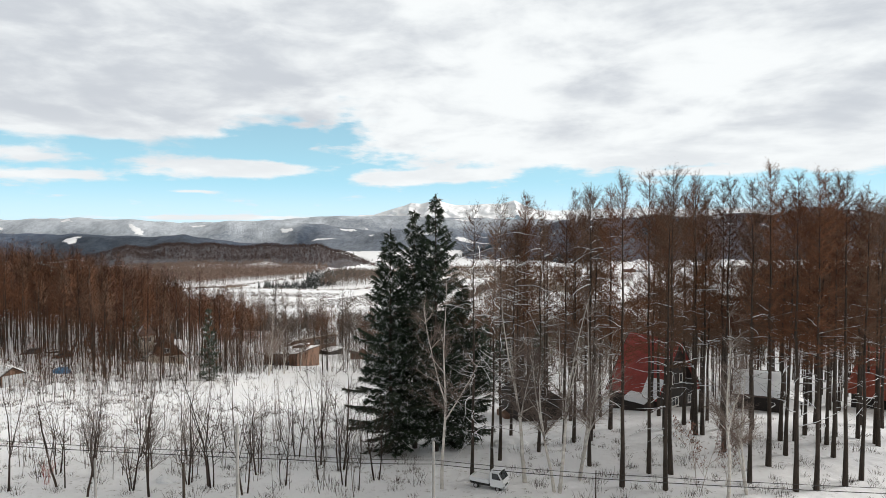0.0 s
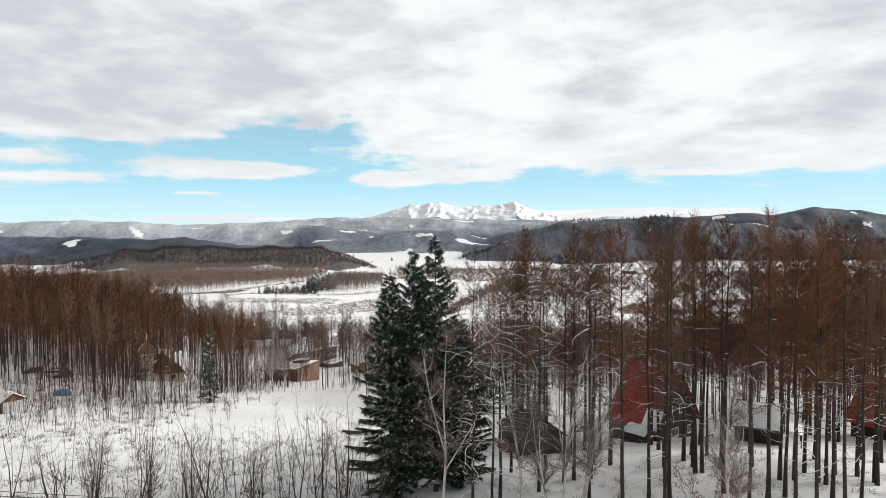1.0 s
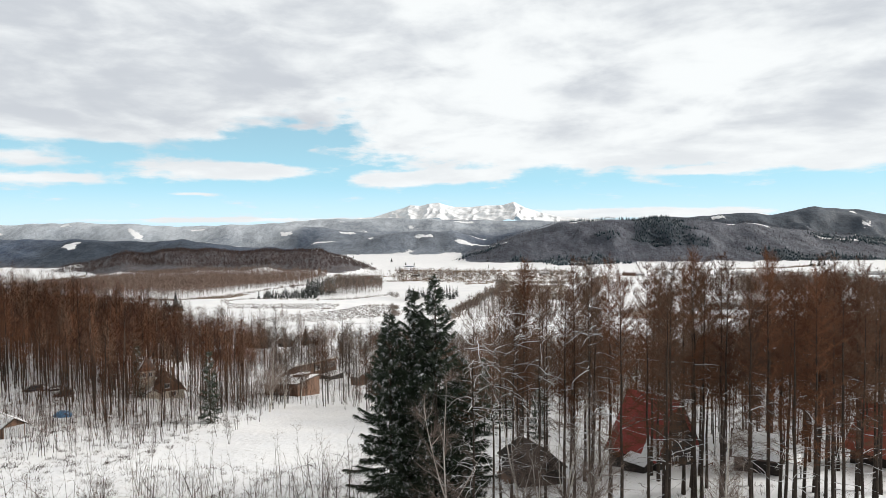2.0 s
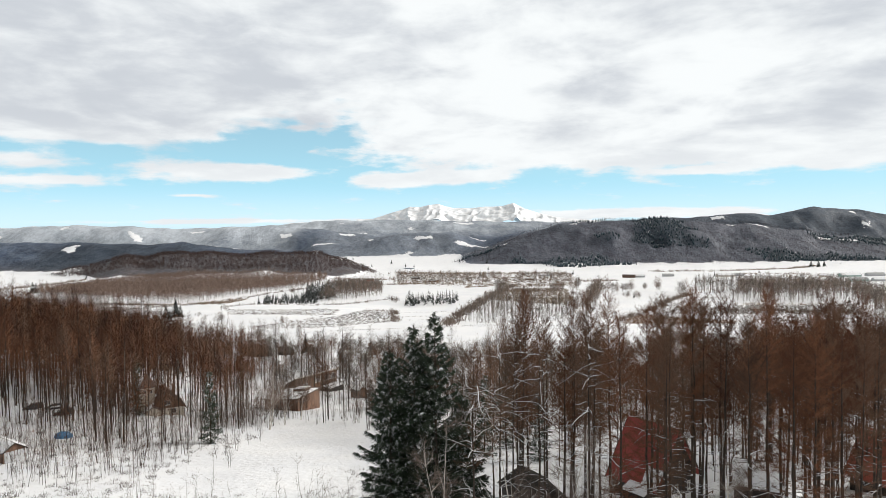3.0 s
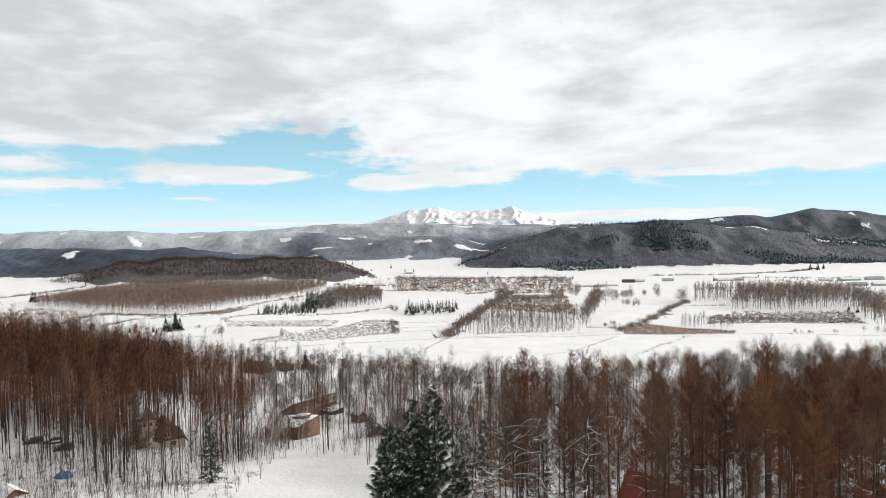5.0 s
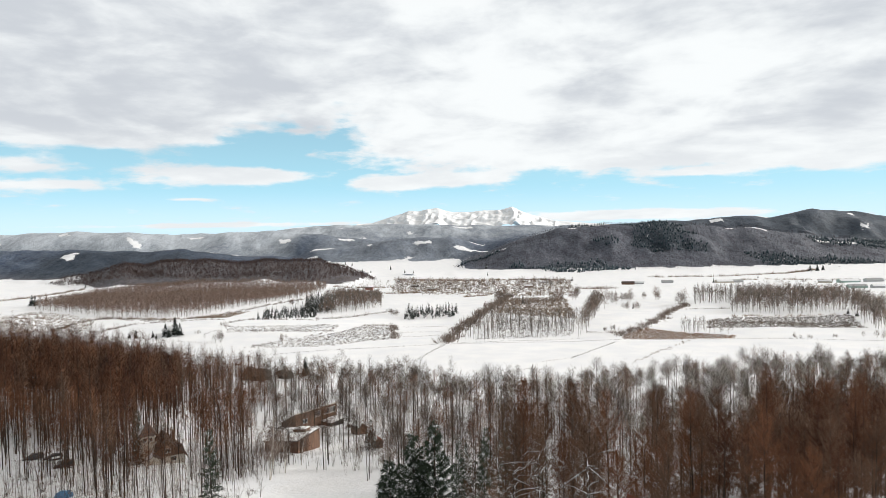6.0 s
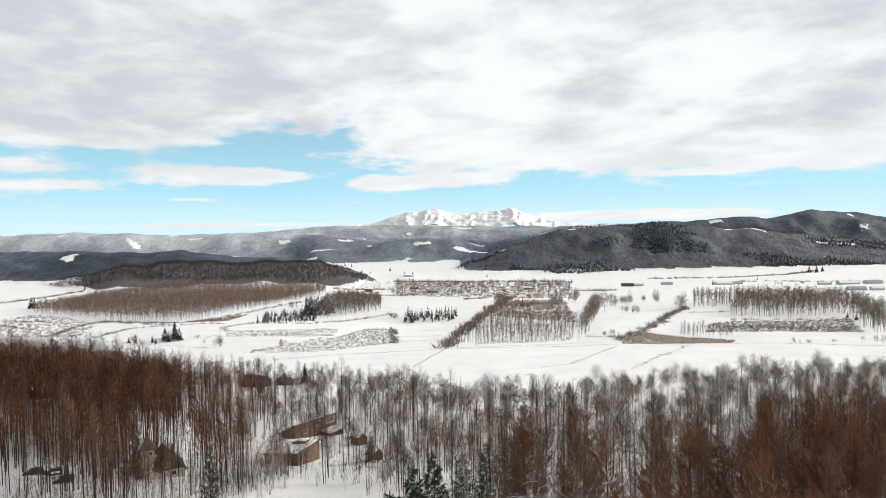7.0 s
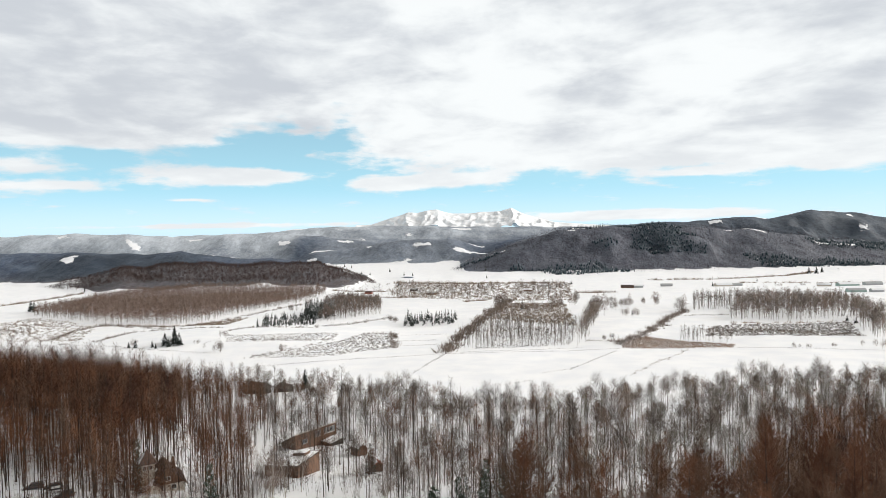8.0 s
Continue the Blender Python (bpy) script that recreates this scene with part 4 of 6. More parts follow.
scatter("larch_wood", mid_larch_thin, sown(WEST_NEAR, 3.3, 0.72, 1.14, 23, [(-78, 178, 9), (-107, 165, 8)]), LARCH_MATS, "dense brown leafless larch wood above the valley", "wood")
WEST_FRONT = [(-112, 150), (-60, 128), (-48, 165), (-60, 185), (-100, 200), (-150, 205)]
scatter("larch_wood", mid_larch_thin, sown(WEST_FRONT, 3.2, 0.5, 1.0, 24, CLEARING + [(-69, 158, 8), (-72, 166, 9), (-64, 146, 6), (-78, 178, 10), (-104, 162, 8), (-83, 120, 6), (-82, 135, 4)]), LARCH_MATS, "slender brown larches round the cottages", "wood")
WEST_EDGE = [(-84, 190), (-60, 196), (-66, 240), (-84, 300), (-112, 345), (-140, 350), (-118, 290), (-94, 225)]
scatter("larch_wood", mid_larch_thin, sown(WEST_EDGE, 6.0, 0.6, 1.02, 39, [(-46, 199, 13), (-40, 230, 10)]), LARCH_MATS, "thin edge of a brown larch wood", "wood")
WEST_FAR = [(-225, 270), (-170, 322), (-115, 322), (-118, 345), (-190, 360), (-290, 350), (-280, 290)]
far_larches = [crowned(RNG, RNG.uniform(20, 24), RNG.uniform(2.2, 3.0), 150, 0.085, 0.3, (1, 4, 3, 1, 4)[k], 0.4, 4) for k in range(5)]
scatter("larch_wood", far_larches, sown(WEST_FAR, 4.6, 0.65, 1.15, 25), LARCH_MATS, "dense brown leafless larch wood above the valley", "wood")

# ---- birches and grey broadleaf trees ----
birches = []
for k in range(4):
    st, li, tw = stemmed_shape(RNG, RNG.uniform(17, 20), 1 + k % 2, 0.16, 3, 0.42, 36, 4.0, 40, 1.5, 0.014, 0.19, 0.4, 0.36, 12)
    birches.append(plant("birch", [("limb" if i % 4 else "trunk", b, 6, MAT["birch_bark"]) for i, b in enumerate(st)] + [("crown", [li, tw], 3, MAT["birch_twig"])]))
put_copies(birches, [(9.9, 56.2, 1.0), (7.4, 59.0, 1.05), (-0.3, 57.0, 1.0), (24.2, 54.3, 0.85), (26.5, 55.5, 0.7), (12.5, 60, 0.95), (-44, 160, 0.9), (-42, 168, 0.8), (-47, 174, 0.9), (-40, 178, 0.8), (-15, 158, 0.8)], 32, "birches", "pale-barked leafless birch with fine twigs", "tree")

grey = [crowned(RNG, RNG.uniform(12, 17), RNG.uniform(2.2, 3.6), 340, 0.042, RNG.uniform(0.28, 0.45), (1, 3, 1, 4, 1, 3, 1)[k], 0.9, 9, 0.0075) for k in range(7)]
GREY_MATS = [MAT["grey_bark"], MAT["grey_twig"], MAT["snowy_branch"], MAT["larch_grey"], MAT["willow_twig"]]
BELT = [(-75, 330), (-48, 300), (-10, 250), (40, 230), (72, 190), (95, 208), (118, 200), (150, 194), (205, 250), (245, 345), (190, 350), (110, 320), (60, 300), (20, 290), (-30, 345)]
scatter("grey_wood", grey, sown(BELT, 6.0, 0.65, 1.25, 26), GREY_MATS, "grey-brown leafless broadleaf belt beside the fields", "wood")
BARNS = [(-150, 335), (-66, 325), (-52, 385), (-128, 410)]
scatter("grey_wood", grey, sown(BARNS, 7.6, 0.5, 0.9, 30, [(-108, 372, 5), (-92, 378, 4)]), GREY_MATS, "leafless trees round the dark barns", "wood")
scatter("grey_wood", grey, sown([(-118, 336), (-62, 332), (-70, 362), (-118, 364)], 6.0, 0.55, 0.95, 65), GREY_MATS, "leafless trees before the dark barns", "wood")
MIXED = [(-52, 185), (-30, 165), (10, 130), (30, 150), (60, 190), (40, 230), (-10, 250), (-48, 300), (-90, 300), (-60, 230)]
scatter("mixed_wood", grey + mid_larch_thin[:3], sown(MIXED, 6.4, 0.6, 1.08, 27, CLEARING + [(-46, 199, 14), (-34, 226, 12), (-14, 185, 6)]), [MAT["larch_bark"], MAT["grey_twig"], MAT["snowy_branch"], MAT["larch_grey"], MAT["larch_dark"]], "thin mixed leafless wood on the snowy slope", "wood")
scatter("larch_wood", mid_larch_thin, sown(MIXED, 11.0, 0.5, 0.95, 29, CLEARING + [(-46, 199, 15), (-40, 232, 12), (-14, 185, 6)]), LARCH_MATS, "scattered reddish-brown larches in the mixed wood", "wood")
# a grey-green stand between the larches and the belt
STAND = [(14, 122), (40, 126), (68, 142), (90, 174), (104, 202), (80, 216), (44, 200), (26, 180), (12, 152)]
scatter("grey_wood", [g for g in grey if (g[2] == 4).any()] + grey[:1], sown(STAND, 7.6, 0.85, 1.3, 31), GREY_MATS, "grey-green leafless willow stand", "wood")
scatter("larch_wood", mid_larch_thin, sown(STAND, 14.0, 0.45, 0.8, 38), LARCH_MATS, "young reddish-brown larches in the willow stand", "wood")

# ---- shrubs on the clearing ----
shrubs = []
for k in range(7):
    st, li, tw = stemmed_shape(RNG, RNG.uniform(9, 12), (1, 2, 1, 3, 1, 2, 3)[k], 0.17, 3, 0.34, 13, 3.4, 6, 1.0, 0.013, 0.115 - 0.015 * (k % 3), 0.0, 0.22)
    shrubs.append(plant("shrub", [("stem", b, 5, MAT["shrub_twig"]) for b in st] + [("crown", [li, tw], 3, MAT["shrub_twig" if k % 2 else "birch_twig"])]))
SHRUB_AT = [(-44.5, 60, 1.0), (-18.0, 61, 0.9), (-29, 63, 0.8), (-36.5, 66, 0.8), (-24, 70, 0.7), (-12.5, 64, 1.0), (-8.0, 57, 0.8), (-47, 74, 0.8), (-20, 78, 0.7), (-51, 82, 0.8),
            (-56, 92, 0.7), (-62, 100, 0.7), (-44, 104, 0.6), (-30, 101, 0.5), (-70, 108, 0.7), (-56, 118, 0.7), (-66, 124, 0.7), (-40, 118, 0.5), (-74, 120, 0.6), (-24, 92, 0.5),
            (-39.0, 56.6, 1.1), (-35.4, 57.8, 1.0), (-26.0, 55.9, 1.2), (-21.3, 57.6, 1.1), (-31.3, 55.4, 1.0), (-42.5, 57.6, 1.0), (-33.2, 60.2, 0.9), (-23.6, 58.6, 1.0), (-28.4, 57.4, 0.9), (-17.6, 55.8, 1.1), (-37.6, 61.6, 0.9), (-19.6, 64.2, 0.8), (-32.0, 66.8, 0.8), (-41.6, 68.0, 0.8), (-15.4, 66.4, 0.9), (-10.2, 62.4, 1.1), (-26.6, 66.0, 0.8), (-11.6, 59.6, 1.25), (-14.8, 57.8, 1.0), (-9.2, 58.3, 0.9), (-6.5, 60, 1.0)]
SHRUB_AT += [(x, y, 0.42 + 0.1 * (k % 3)) for k, (x, y) in enumerate([(-60.8, 128.6), (-55.8, 125.2), (-51.7, 122.0), (-48.6, 120.8), (-56.3, 130.1), (-51.7, 127.2), (-45.1, 126.1), (-44.5, 129.5), (-43.2, 132.5), (-56.6, 118.5), (-53.0, 116.4), (-60.7, 120.3), (-61.8, 116.5), (-43.0, 139.5), (-41.6, 143.5), (-68.3, 122.5)])]
SHRUB_AT = [p for p in SHRUB_AT if p[1] < 72 or p[1] > 112]
put_copies(shrubs, SHRUB_AT, 33, "shrubs of the clearing", "slender leafless young tree with dark stems in the snow", "shrub")

low = [bush(RNG, RNG.uniform(0.5, 1.1), 34, 0.018, 1.3) for k in range(5)]
scatter("low_brush", low, sown([(-60, 56), (0, 54), (-4, 75), (-12, 110), (-40, 150), (-100, 150), (-80, 100)], 2.4, 0.5, 1.3, 61, CLEARING), [MAT["shrub_twig"], MAT["shrub_twig"]], "low dark twigs and dwarf bamboo in the snow", "brush")
saps = []
for k in range(5):
    st, li, tw = stemmed_shape(RNG, RNG.uniform(7, 11), 1 + k % 2, 0.10, 1, 0.5, 9, 1.6, 3, 0.8, 0.013, 0.042, 0.0, 0.25)
    saps.append(template(st, li + tw, 3))
SAPLING = [(-100, 150), (-88, 112), (-66, 100), (-56, 106), (-54, 122), (-48, 144), (-43, 168), (-38, 190), (-50, 200), (-100, 180)]
scatter("saplings", saps, sown(MIXED, 5.2, 0.5, 1.1, 63, CLEARING + [(-46, 199, 12), (-34, 226, 9)]), [MAT["larch_bark"], MAT["grey_twig"]], "thin grey saplings in the mixed wood", "wood")
scatter("saplings", saps, sown(WEST_FRONT, 3.9, 0.5, 1.1, 64, CLEARING + [(-69, 158, 8), (-72, 166, 9), (-64, 146, 6), (-78, 178, 10), (-104, 162, 8), (-83, 120, 6), (-82, 135, 4)]), [MAT["larch_bark"], MAT["larch_twig"]], "thin brown saplings round the cottages", "wood")
scatter("low_brush", low, sown([(3, 53), (62, 53), (66, 78), (30, 80), (8, 72)], 2.3, 0.4, 1.2, 66, [(9.5, 80, 4)]), [MAT["shrub_twig"], MAT["shrub_twig"]], "low dark twigs in the snow under the larches", "brush")
scatter("saplings", saps, sown([(-60, 60), (-6, 55), (-8, 84), (-40, 84)], 3.1, 0.55, 1.15, 67), [MAT["grey_bark"], MAT["birch_twig"]], "thin pale leafless saplings on the snowy clearing", "wood")
scatter("saplings", saps, sown(SAPLING, 2.0, 0.5, 1.15, 62), [MAT["larch_bark"], MAT["larch_twig"]], "thin leafless saplings on the snowy clearing", "wood")

# pale whips in clumps, and rust-red young trees below the wood
whips = []
for k in range(4):
    st, li, tw = stemmed_shape(RNG, RNG.uniform(10, 13), 4 + k % 2, 0.16, 1, 0.5, 5, 2.0, 5, 1.1, 0.016, 0.055, 0.0, 0.3)
    whips.append(template(st, li + tw, 3))
for sd, poly, gap in ((71, [(-66, 170), (-50, 158), (-42, 186), (-58, 198)], 3.8), (72, [(-38, 176), (-12, 160), (-4, 186), (-28, 200)], 5.0), (73, [(-86, 236), (-70, 226), (-62, 262), (-76, 272)], 4.5)):
    scatter("whips", whips, sown(poly, gap, 0.65, 1.0, sd, [(-46, 205, 11)]), [MAT["grey_bark"], MAT["birch_twig"]], "clumps of pale upright leafless stems in the snow", "wood")
rust = [crowned(RNG, RNG.uniform(6, 9), RNG.uniform(1.5, 2.2), 130, 0.045, 0.15, 1, 0.9, 6, 0.008) for k in range(4)]
scatter("young_larches", rust, sown([(-104, 262), (-70, 268), (-78, 318), (-108, 316)], 4.2, 0.6, 1.0, 74), [MAT["larch_bark"], MAT["rust_twig"]], "rust-red young larches below the wood", "wood")
scatter("young_larches", rust, sown([(-30, 176), (-12, 170), (10, 150), (60, 200), (30, 226), (-16, 222)], 9.0, 0.6, 1.3, 75), [MAT["larch_bark"], MAT["rust_twig"]], "scattered rust-red young larches in the mixed wood", "wood")

# a sapling that keeps its dead leaves
st, tw, li = branchy_shape(RNG, 5.5, 2, 0.6, 3, 5, 0.014, 0.05, 0.2)
leaves = [(x1, y1, z1, x1 + RNG.normal(0, 0.1), y1 + RNG.normal(0, 0.1), z1 - RNG.uniform(0.10, 0.2), 0.05, 0) for x0, y0, z0, x1, y1, z1, r0, r1 in tw if RNG.random() < 0.7]
oak = plant("sapling", [("stem", b, 5, MAT["birch_bark"]) for b in st] + [("crown", [li, tw], 3, MAT["birch_twig"]), ("dead_leaves", leaves, 3, MAT["dry_leaf"])])
put_copies([oak], [(22.6, 56.4, 1.0), (25.4, 57.6, 0.8)], 36, "leafy saplings", "small sapling that keeps its reddish-brown dead leaves", "tree")
dog = branchy_shape(RNG, 2.2, 6, 0.3, 2, 5, 0.012, 0.03, 0.3)
dogwood = plant("dogwood", [("stem", b, 4, MAT["berry"]) for b in dog[0]] + [("crown", [dog[2], dog[1]], 3, MAT["berry"])])
put_copies([dogwood], [(-36.8, 58.6, 1.0)], 37, "dogwood", "small red-stemmed shrub in the snow", "shrub")

# ---- spruces ----
spruces = []
for k in range(4):
    tr, ne = spruce_shape(RNG, (28.6, 27.0, 24.6, 18.8)[k], (5.6, 5.8, 5.9, 4.8)[k], 0.50, 360, (0.06, 0.08, 0.04, 0.04)[k], 0.82)
    spruces.append(plant("spruce", [("trunk", tr, 8, MAT["larch_bark"]), ("crown", ne, 1, MAT["spruce"])]))
for k, (x, y) in enumerate([(-1.0, 71.0), (-3.4, 72.2), (-6.0, 70.6), (2.0, 74.0)]):
    spruces[k].matrix_basis = pose(x, y, ground_at(x, y) - 0.1)
    tagged(spruces[k], "dark green snow-dusted spruce, tall and dense", "tree", "spruces")
small = []
for k in range(2):
    tr, ne = spruce_shape(RNG, 12, 2.7, 0.36, 80, 0.03, 0.62)
    small.append(plant("young_spruce", [("trunk", tr, 6, MAT["larch_bark"]), ("crown", ne, 1, MAT["spruce"])]))
put_copies(small, [(-79.5, 165.5, 0.75), (-51, 139, 1.3), (-23, 201, 0.8), (-82.5, 172, 1.1), (8, 128, 1.3), (3, 132, 1.2), (13, 135, 1.35), (18, 122, 1.1), (10, 150, 1.2), (5, 142, 1.0), (17, 146, 1.1)], 35, "young spruces", "dark green young spruce standing in the snow", "tree")

# ---- valley woods ----
WOOD_A = [(-566, 894), (-514, 859), (-433, 794), (-368, 758), (-319, 752), (-291, 785), (-283, 890), (-264, 964), (-251, 1186), (-235, 1308), (-257, 1418), (-358, 1449), (-466, 1471), (-574, 1483), (-670, 1439), (-706, 1317), (-614, 1027), (-602, 954)]
vl = [crowned(RNG, RNG.uniform(13, 18), RNG.uniform(2.9, 3.9), 22, 0.32, 0.30, 1, 0.6, 1) for k in range(7)]
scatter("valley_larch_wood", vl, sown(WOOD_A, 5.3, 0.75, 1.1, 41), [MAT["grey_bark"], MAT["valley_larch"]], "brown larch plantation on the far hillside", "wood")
WOOD_B = [(-908, 1753), (-657, 1558), (-488, 1542), (-288, 1486), (-223, 1805), (-180, 1800), (-230, 2080), (-1000, 2080)]
vl2 = [crowned(RNG, RNG.uniform(11, 15), RNG.uniform(3.2, 4.4), 16, 0.50, 0.20, 1, 0.6, 1) for k in range(5)]
scatter("valley_larch_wood", vl2, sown(WOOD_B, 9.0, 0.75, 1.1, 42), [MAT["larch_bark"], MAT["hill_twig"]], "dark brown wood on the low far hill", "wood")
scatter("valley_larch_wood", vl2, sown([(-1150, 1870), (-900, 1600), (-760, 1560), (-688, 1632), (-920, 1870), (-1000, 2050), (-1200, 2050)], 11.0, 0.6, 1.1, 68), [MAT["larch_bark"], MAT["hill_twig"]], "thin dark wood beside the low far hill", "wood")
# bare trees for the valley: brown with full crowns, and thin planted ones
fw = [crowned(RNG, RNG.uniform(12, 15), RNG.uniform(2.2, 3.2), 48, 0.125, RNG.uniform(0.22, 0.38), (1, 3, 1, 4, 1, 4)[k], 0.9, 3, 0.0075) for k in range(6)]
fp = [crowned(RNG, RNG.uniform(12, 15), RNG.uniform(1.4, 2.0), 32, 0.10, RNG.uniform(0.22, 0.36), (4, 4, 1, 4)[k], 1.1, 3, 0.0085) for k in range(4)]
fc = [crowned(RNG, RNG.uniform(13, 15), RNG.uniform(4.0, 5.2), 130, 0.125, 0.10, (1, 3, 4, 4)[k], 0.9, 5, 0.008) for k in range(4)]
ff = [ragged_fir(RNG, RNG.uniform(11, 14), RNG.uniform(2.6, 3.8), 75, 0.36) for k in range(5)]
br = [bush(RNG, RNG.uniform(1.6, 3.0), 26, 0.075) for k in range(5)]
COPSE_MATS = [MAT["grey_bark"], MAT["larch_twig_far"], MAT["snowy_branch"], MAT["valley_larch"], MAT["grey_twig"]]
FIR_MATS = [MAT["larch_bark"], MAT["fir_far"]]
for poly, gap, k, seed, kinds, lb in (
        ([(-187, 639), (-138, 705), (-164, 848), (-222, 809)], 6.5, 0.62, 51, ff, "dark conifer copse beside snow fields"),
        ([(-167, 768), (-134, 803), (-155, 932), (-193, 909)], 7.0, 1.28, 52, ff, "dark conifer copse beside snow fields"),
        ([(-41, 698), (19, 711), (20, 766), (-45, 761)], 7.0, 0.97, 53, ff, "row of dark conifers beside snow fields"),
        ([(-142, 746), (-118, 782), (-78, 839), (-103, 1069), (-187, 1174), (-176, 935)], 5.2, 1.32, 45, fw, "grey-brown copse beside snow fields"),
        ([(-91, 1135), (87, 1088), (137, 1499), (-119, 1668)], 12.0, 1.15, 48, fw, "thin brown copse far down the valley"),
        ([(117, 1077), (194, 1008), (304, 1494), (188, 1600)], 13.0, 1.14, 49, fw, "thin brown copse far down the valley"),
        ([(-214, 1271), (-97, 1205), (-135, 1690), (-248, 1562)], 20.0, 0.74, 50, fw, "low scrub far down the valley"),
        ([(13, 514), (112, 552), (136, 642), (58, 737)], 6.0, 1.31, 43, fp, "grey rectangular plantation of thin trees between snow fields"),
        ([(114, 543), (123, 550), (193, 783), (188, 807)], 4.4, 1.56, 44, fw, "narrow brown shelter belt beside the plantation"),
        ([(58, 798), (150, 817), (163, 880), (81, 933)], 8.0, 0.98, 54, fw, "thin row of brown trees behind the plantation"),
        ([(315, 806), (366, 816), (416, 917), (355, 898)], 5.5, 1.73, 46, fp, "grey leafless copse on the valley floor"),
        ([(321, 714), (379, 694), (446, 704), (560, 883), (497, 912), (414, 906)], 6.2, 1.71, 47, fw, "brown leafless wood with pale trunks on the valley floor"),
        ([(446, 704), (384, 577), (369, 531), (474, 684), (555, 864)], 5.6, 1.63, 55, fw, "brown leafless wood on the valley floor"),
        ([(207, 557), (228, 554), (242, 583), (219, 586)], 3.6, 0.94, 56, fp, "small stand of pale thin trees beside a field"),
        ([(224, 540), (247, 541), (271, 593), (249, 597)], 6.0, 0.63, 57, fw, "small brown stand of trees beside a field"),
        ):
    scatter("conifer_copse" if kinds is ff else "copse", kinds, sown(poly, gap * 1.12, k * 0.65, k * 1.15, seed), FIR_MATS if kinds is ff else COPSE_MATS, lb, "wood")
# rows of bushes along field edges: line, spacing, spread, size
ROW_A = [([(2, 502), (15, 588), (44, 734), (117, 1077)], 1.0, 3.0, 3.09), ([(151, 548), (181, 589), (204, 627), (270, 750), (311, 813)], 0.9, 2.6, 2.26), ([(-380, 624), (-409, 714), (-398, 764), (-356, 754)], 1.2, 1.5, 1.64), ([(-311, 573), (-319, 657), (-289, 667), (-217, 646)], 1.2, 1.6, 1.39), ([(-206, 613), (-192, 658), (-130, 667)], 1.2, 1.8, 1.31), ([(-412, 767), (-295, 697), (-264, 831), (-225, 1059)], 1.8, 3.5, 1.66), ([(-133, 683), (-63, 783), (-54, 749)], 1.6, 2.4, 1.8), ([(-188, 560), (-97, 573)], 1.6, 2.0, 1.11), ([(-78, 619), (-48, 628), (-40, 533)], 1.0, 1.6, 1.68), ([(-148, 491), (-106, 543), (-98, 609)], 1.2, 1.6, 0.84), ([(-84, 493), (-61, 520), (-39, 540)], 1.2, 1.0, 0.6), ([(129, 569), (161, 558)], 1.2, 1.5, 1.33), ([(278, 754), (341, 761)], 1.6, 1.6, 1.27)]
ROW_B = [([(262, 634), (328, 601), (371, 570)], 1.4, 2.0, 1.04), ([(304, 678), (426, 672)], 1.6, 3.0, 1.52), ([(116, 403), (204, 523)], 2.2, 1.2, 0.64), ([(-129, 1817), (72, 1660), (317, 1644)], 3.0, 6.0, 2.53), ([(265, 1262), (340, 1252)], 3.0, 4.0, 2.47), ([(547, 1685), (761, 1698), (1019, 1870), (1242, 2140)], 4.0, 6.0, 2.43), ([(682, 1492), (973, 1404)], 5.0, 6.0, 1.95), ([(-240, 1432), (-113, 1409)], 3.0, 4.0, 2.16), ([(-208, 1271), (-86, 1200), (-22, 1188)], 3.0, 3.0, 1.83), ([(-794, 1158), (-820, 1296), (-845, 1526)], 3.5, 3.0, 1.75), ([(-441, 695), (-505, 735)], 2.0, 2.5, 1.36), ([(-534, 797), (-439, 755)], 2.0, 2.5, 1.33), ([(36, 1046), (75, 1088)], 2.0, 2.0, 1.66)]
rows = np.concatenate([along(l, gap * (2.2 if l[0][1] < 900 else 1.4), w, k * 0.3, k * (1.25 if l[0][1] < 900 else 1.8), 60 + i) for i, (l, gap, w, k) in enumerate(ROW_A)])
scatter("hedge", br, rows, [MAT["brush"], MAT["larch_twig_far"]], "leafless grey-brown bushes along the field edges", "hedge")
rows = np.concatenate([along(l, gap * (1.7 if l[0][1] < 900 else 1.0), w, k * 0.3, k * (1.25 if l[0][1] < 900 else 1.8), 90 + i) for i, (l, gap, w, k) in enumerate(ROW_B)])
scatter("hedge", br, rows, [MAT["brush"], MAT["brush"]], "brown leafless bushes along the field edges", "hedge")
TRACKS = [[(-138, 456), (-57, 485), (8, 500)], [(8, 500), (148, 528)], [(148, 528), (246, 519)], [(246, 519), (336, 484)], [(-20, 428), (3, 500)], [(36, 385), (55, 398)], [(86, 432), (139, 512)], [(129, 399), (144, 400)], [(-42, 618), (4, 630)], [(-39, 578), (-1, 584)], [(-37, 544), (4, 557)], [(66, 424), (83, 432)], [(-192, 451), (-138, 456)], [(-344, 574), (-230, 521), (-184, 510)], [(-196, 528), (-202, 545), (-197, 565)], [(13, 506), (118, 539)]]
rows = np.concatenate([along(l, 0.9, 0.5, 0.14, 0.36, 190 + i) for i, l in enumerate(TRACKS)])
scatter("dry_grass", br, rows, [MAT["shrub_twig"], MAT["shrub_twig"]], "lines of dark dry grass along tracks and ditches in the snow fields", "grass")
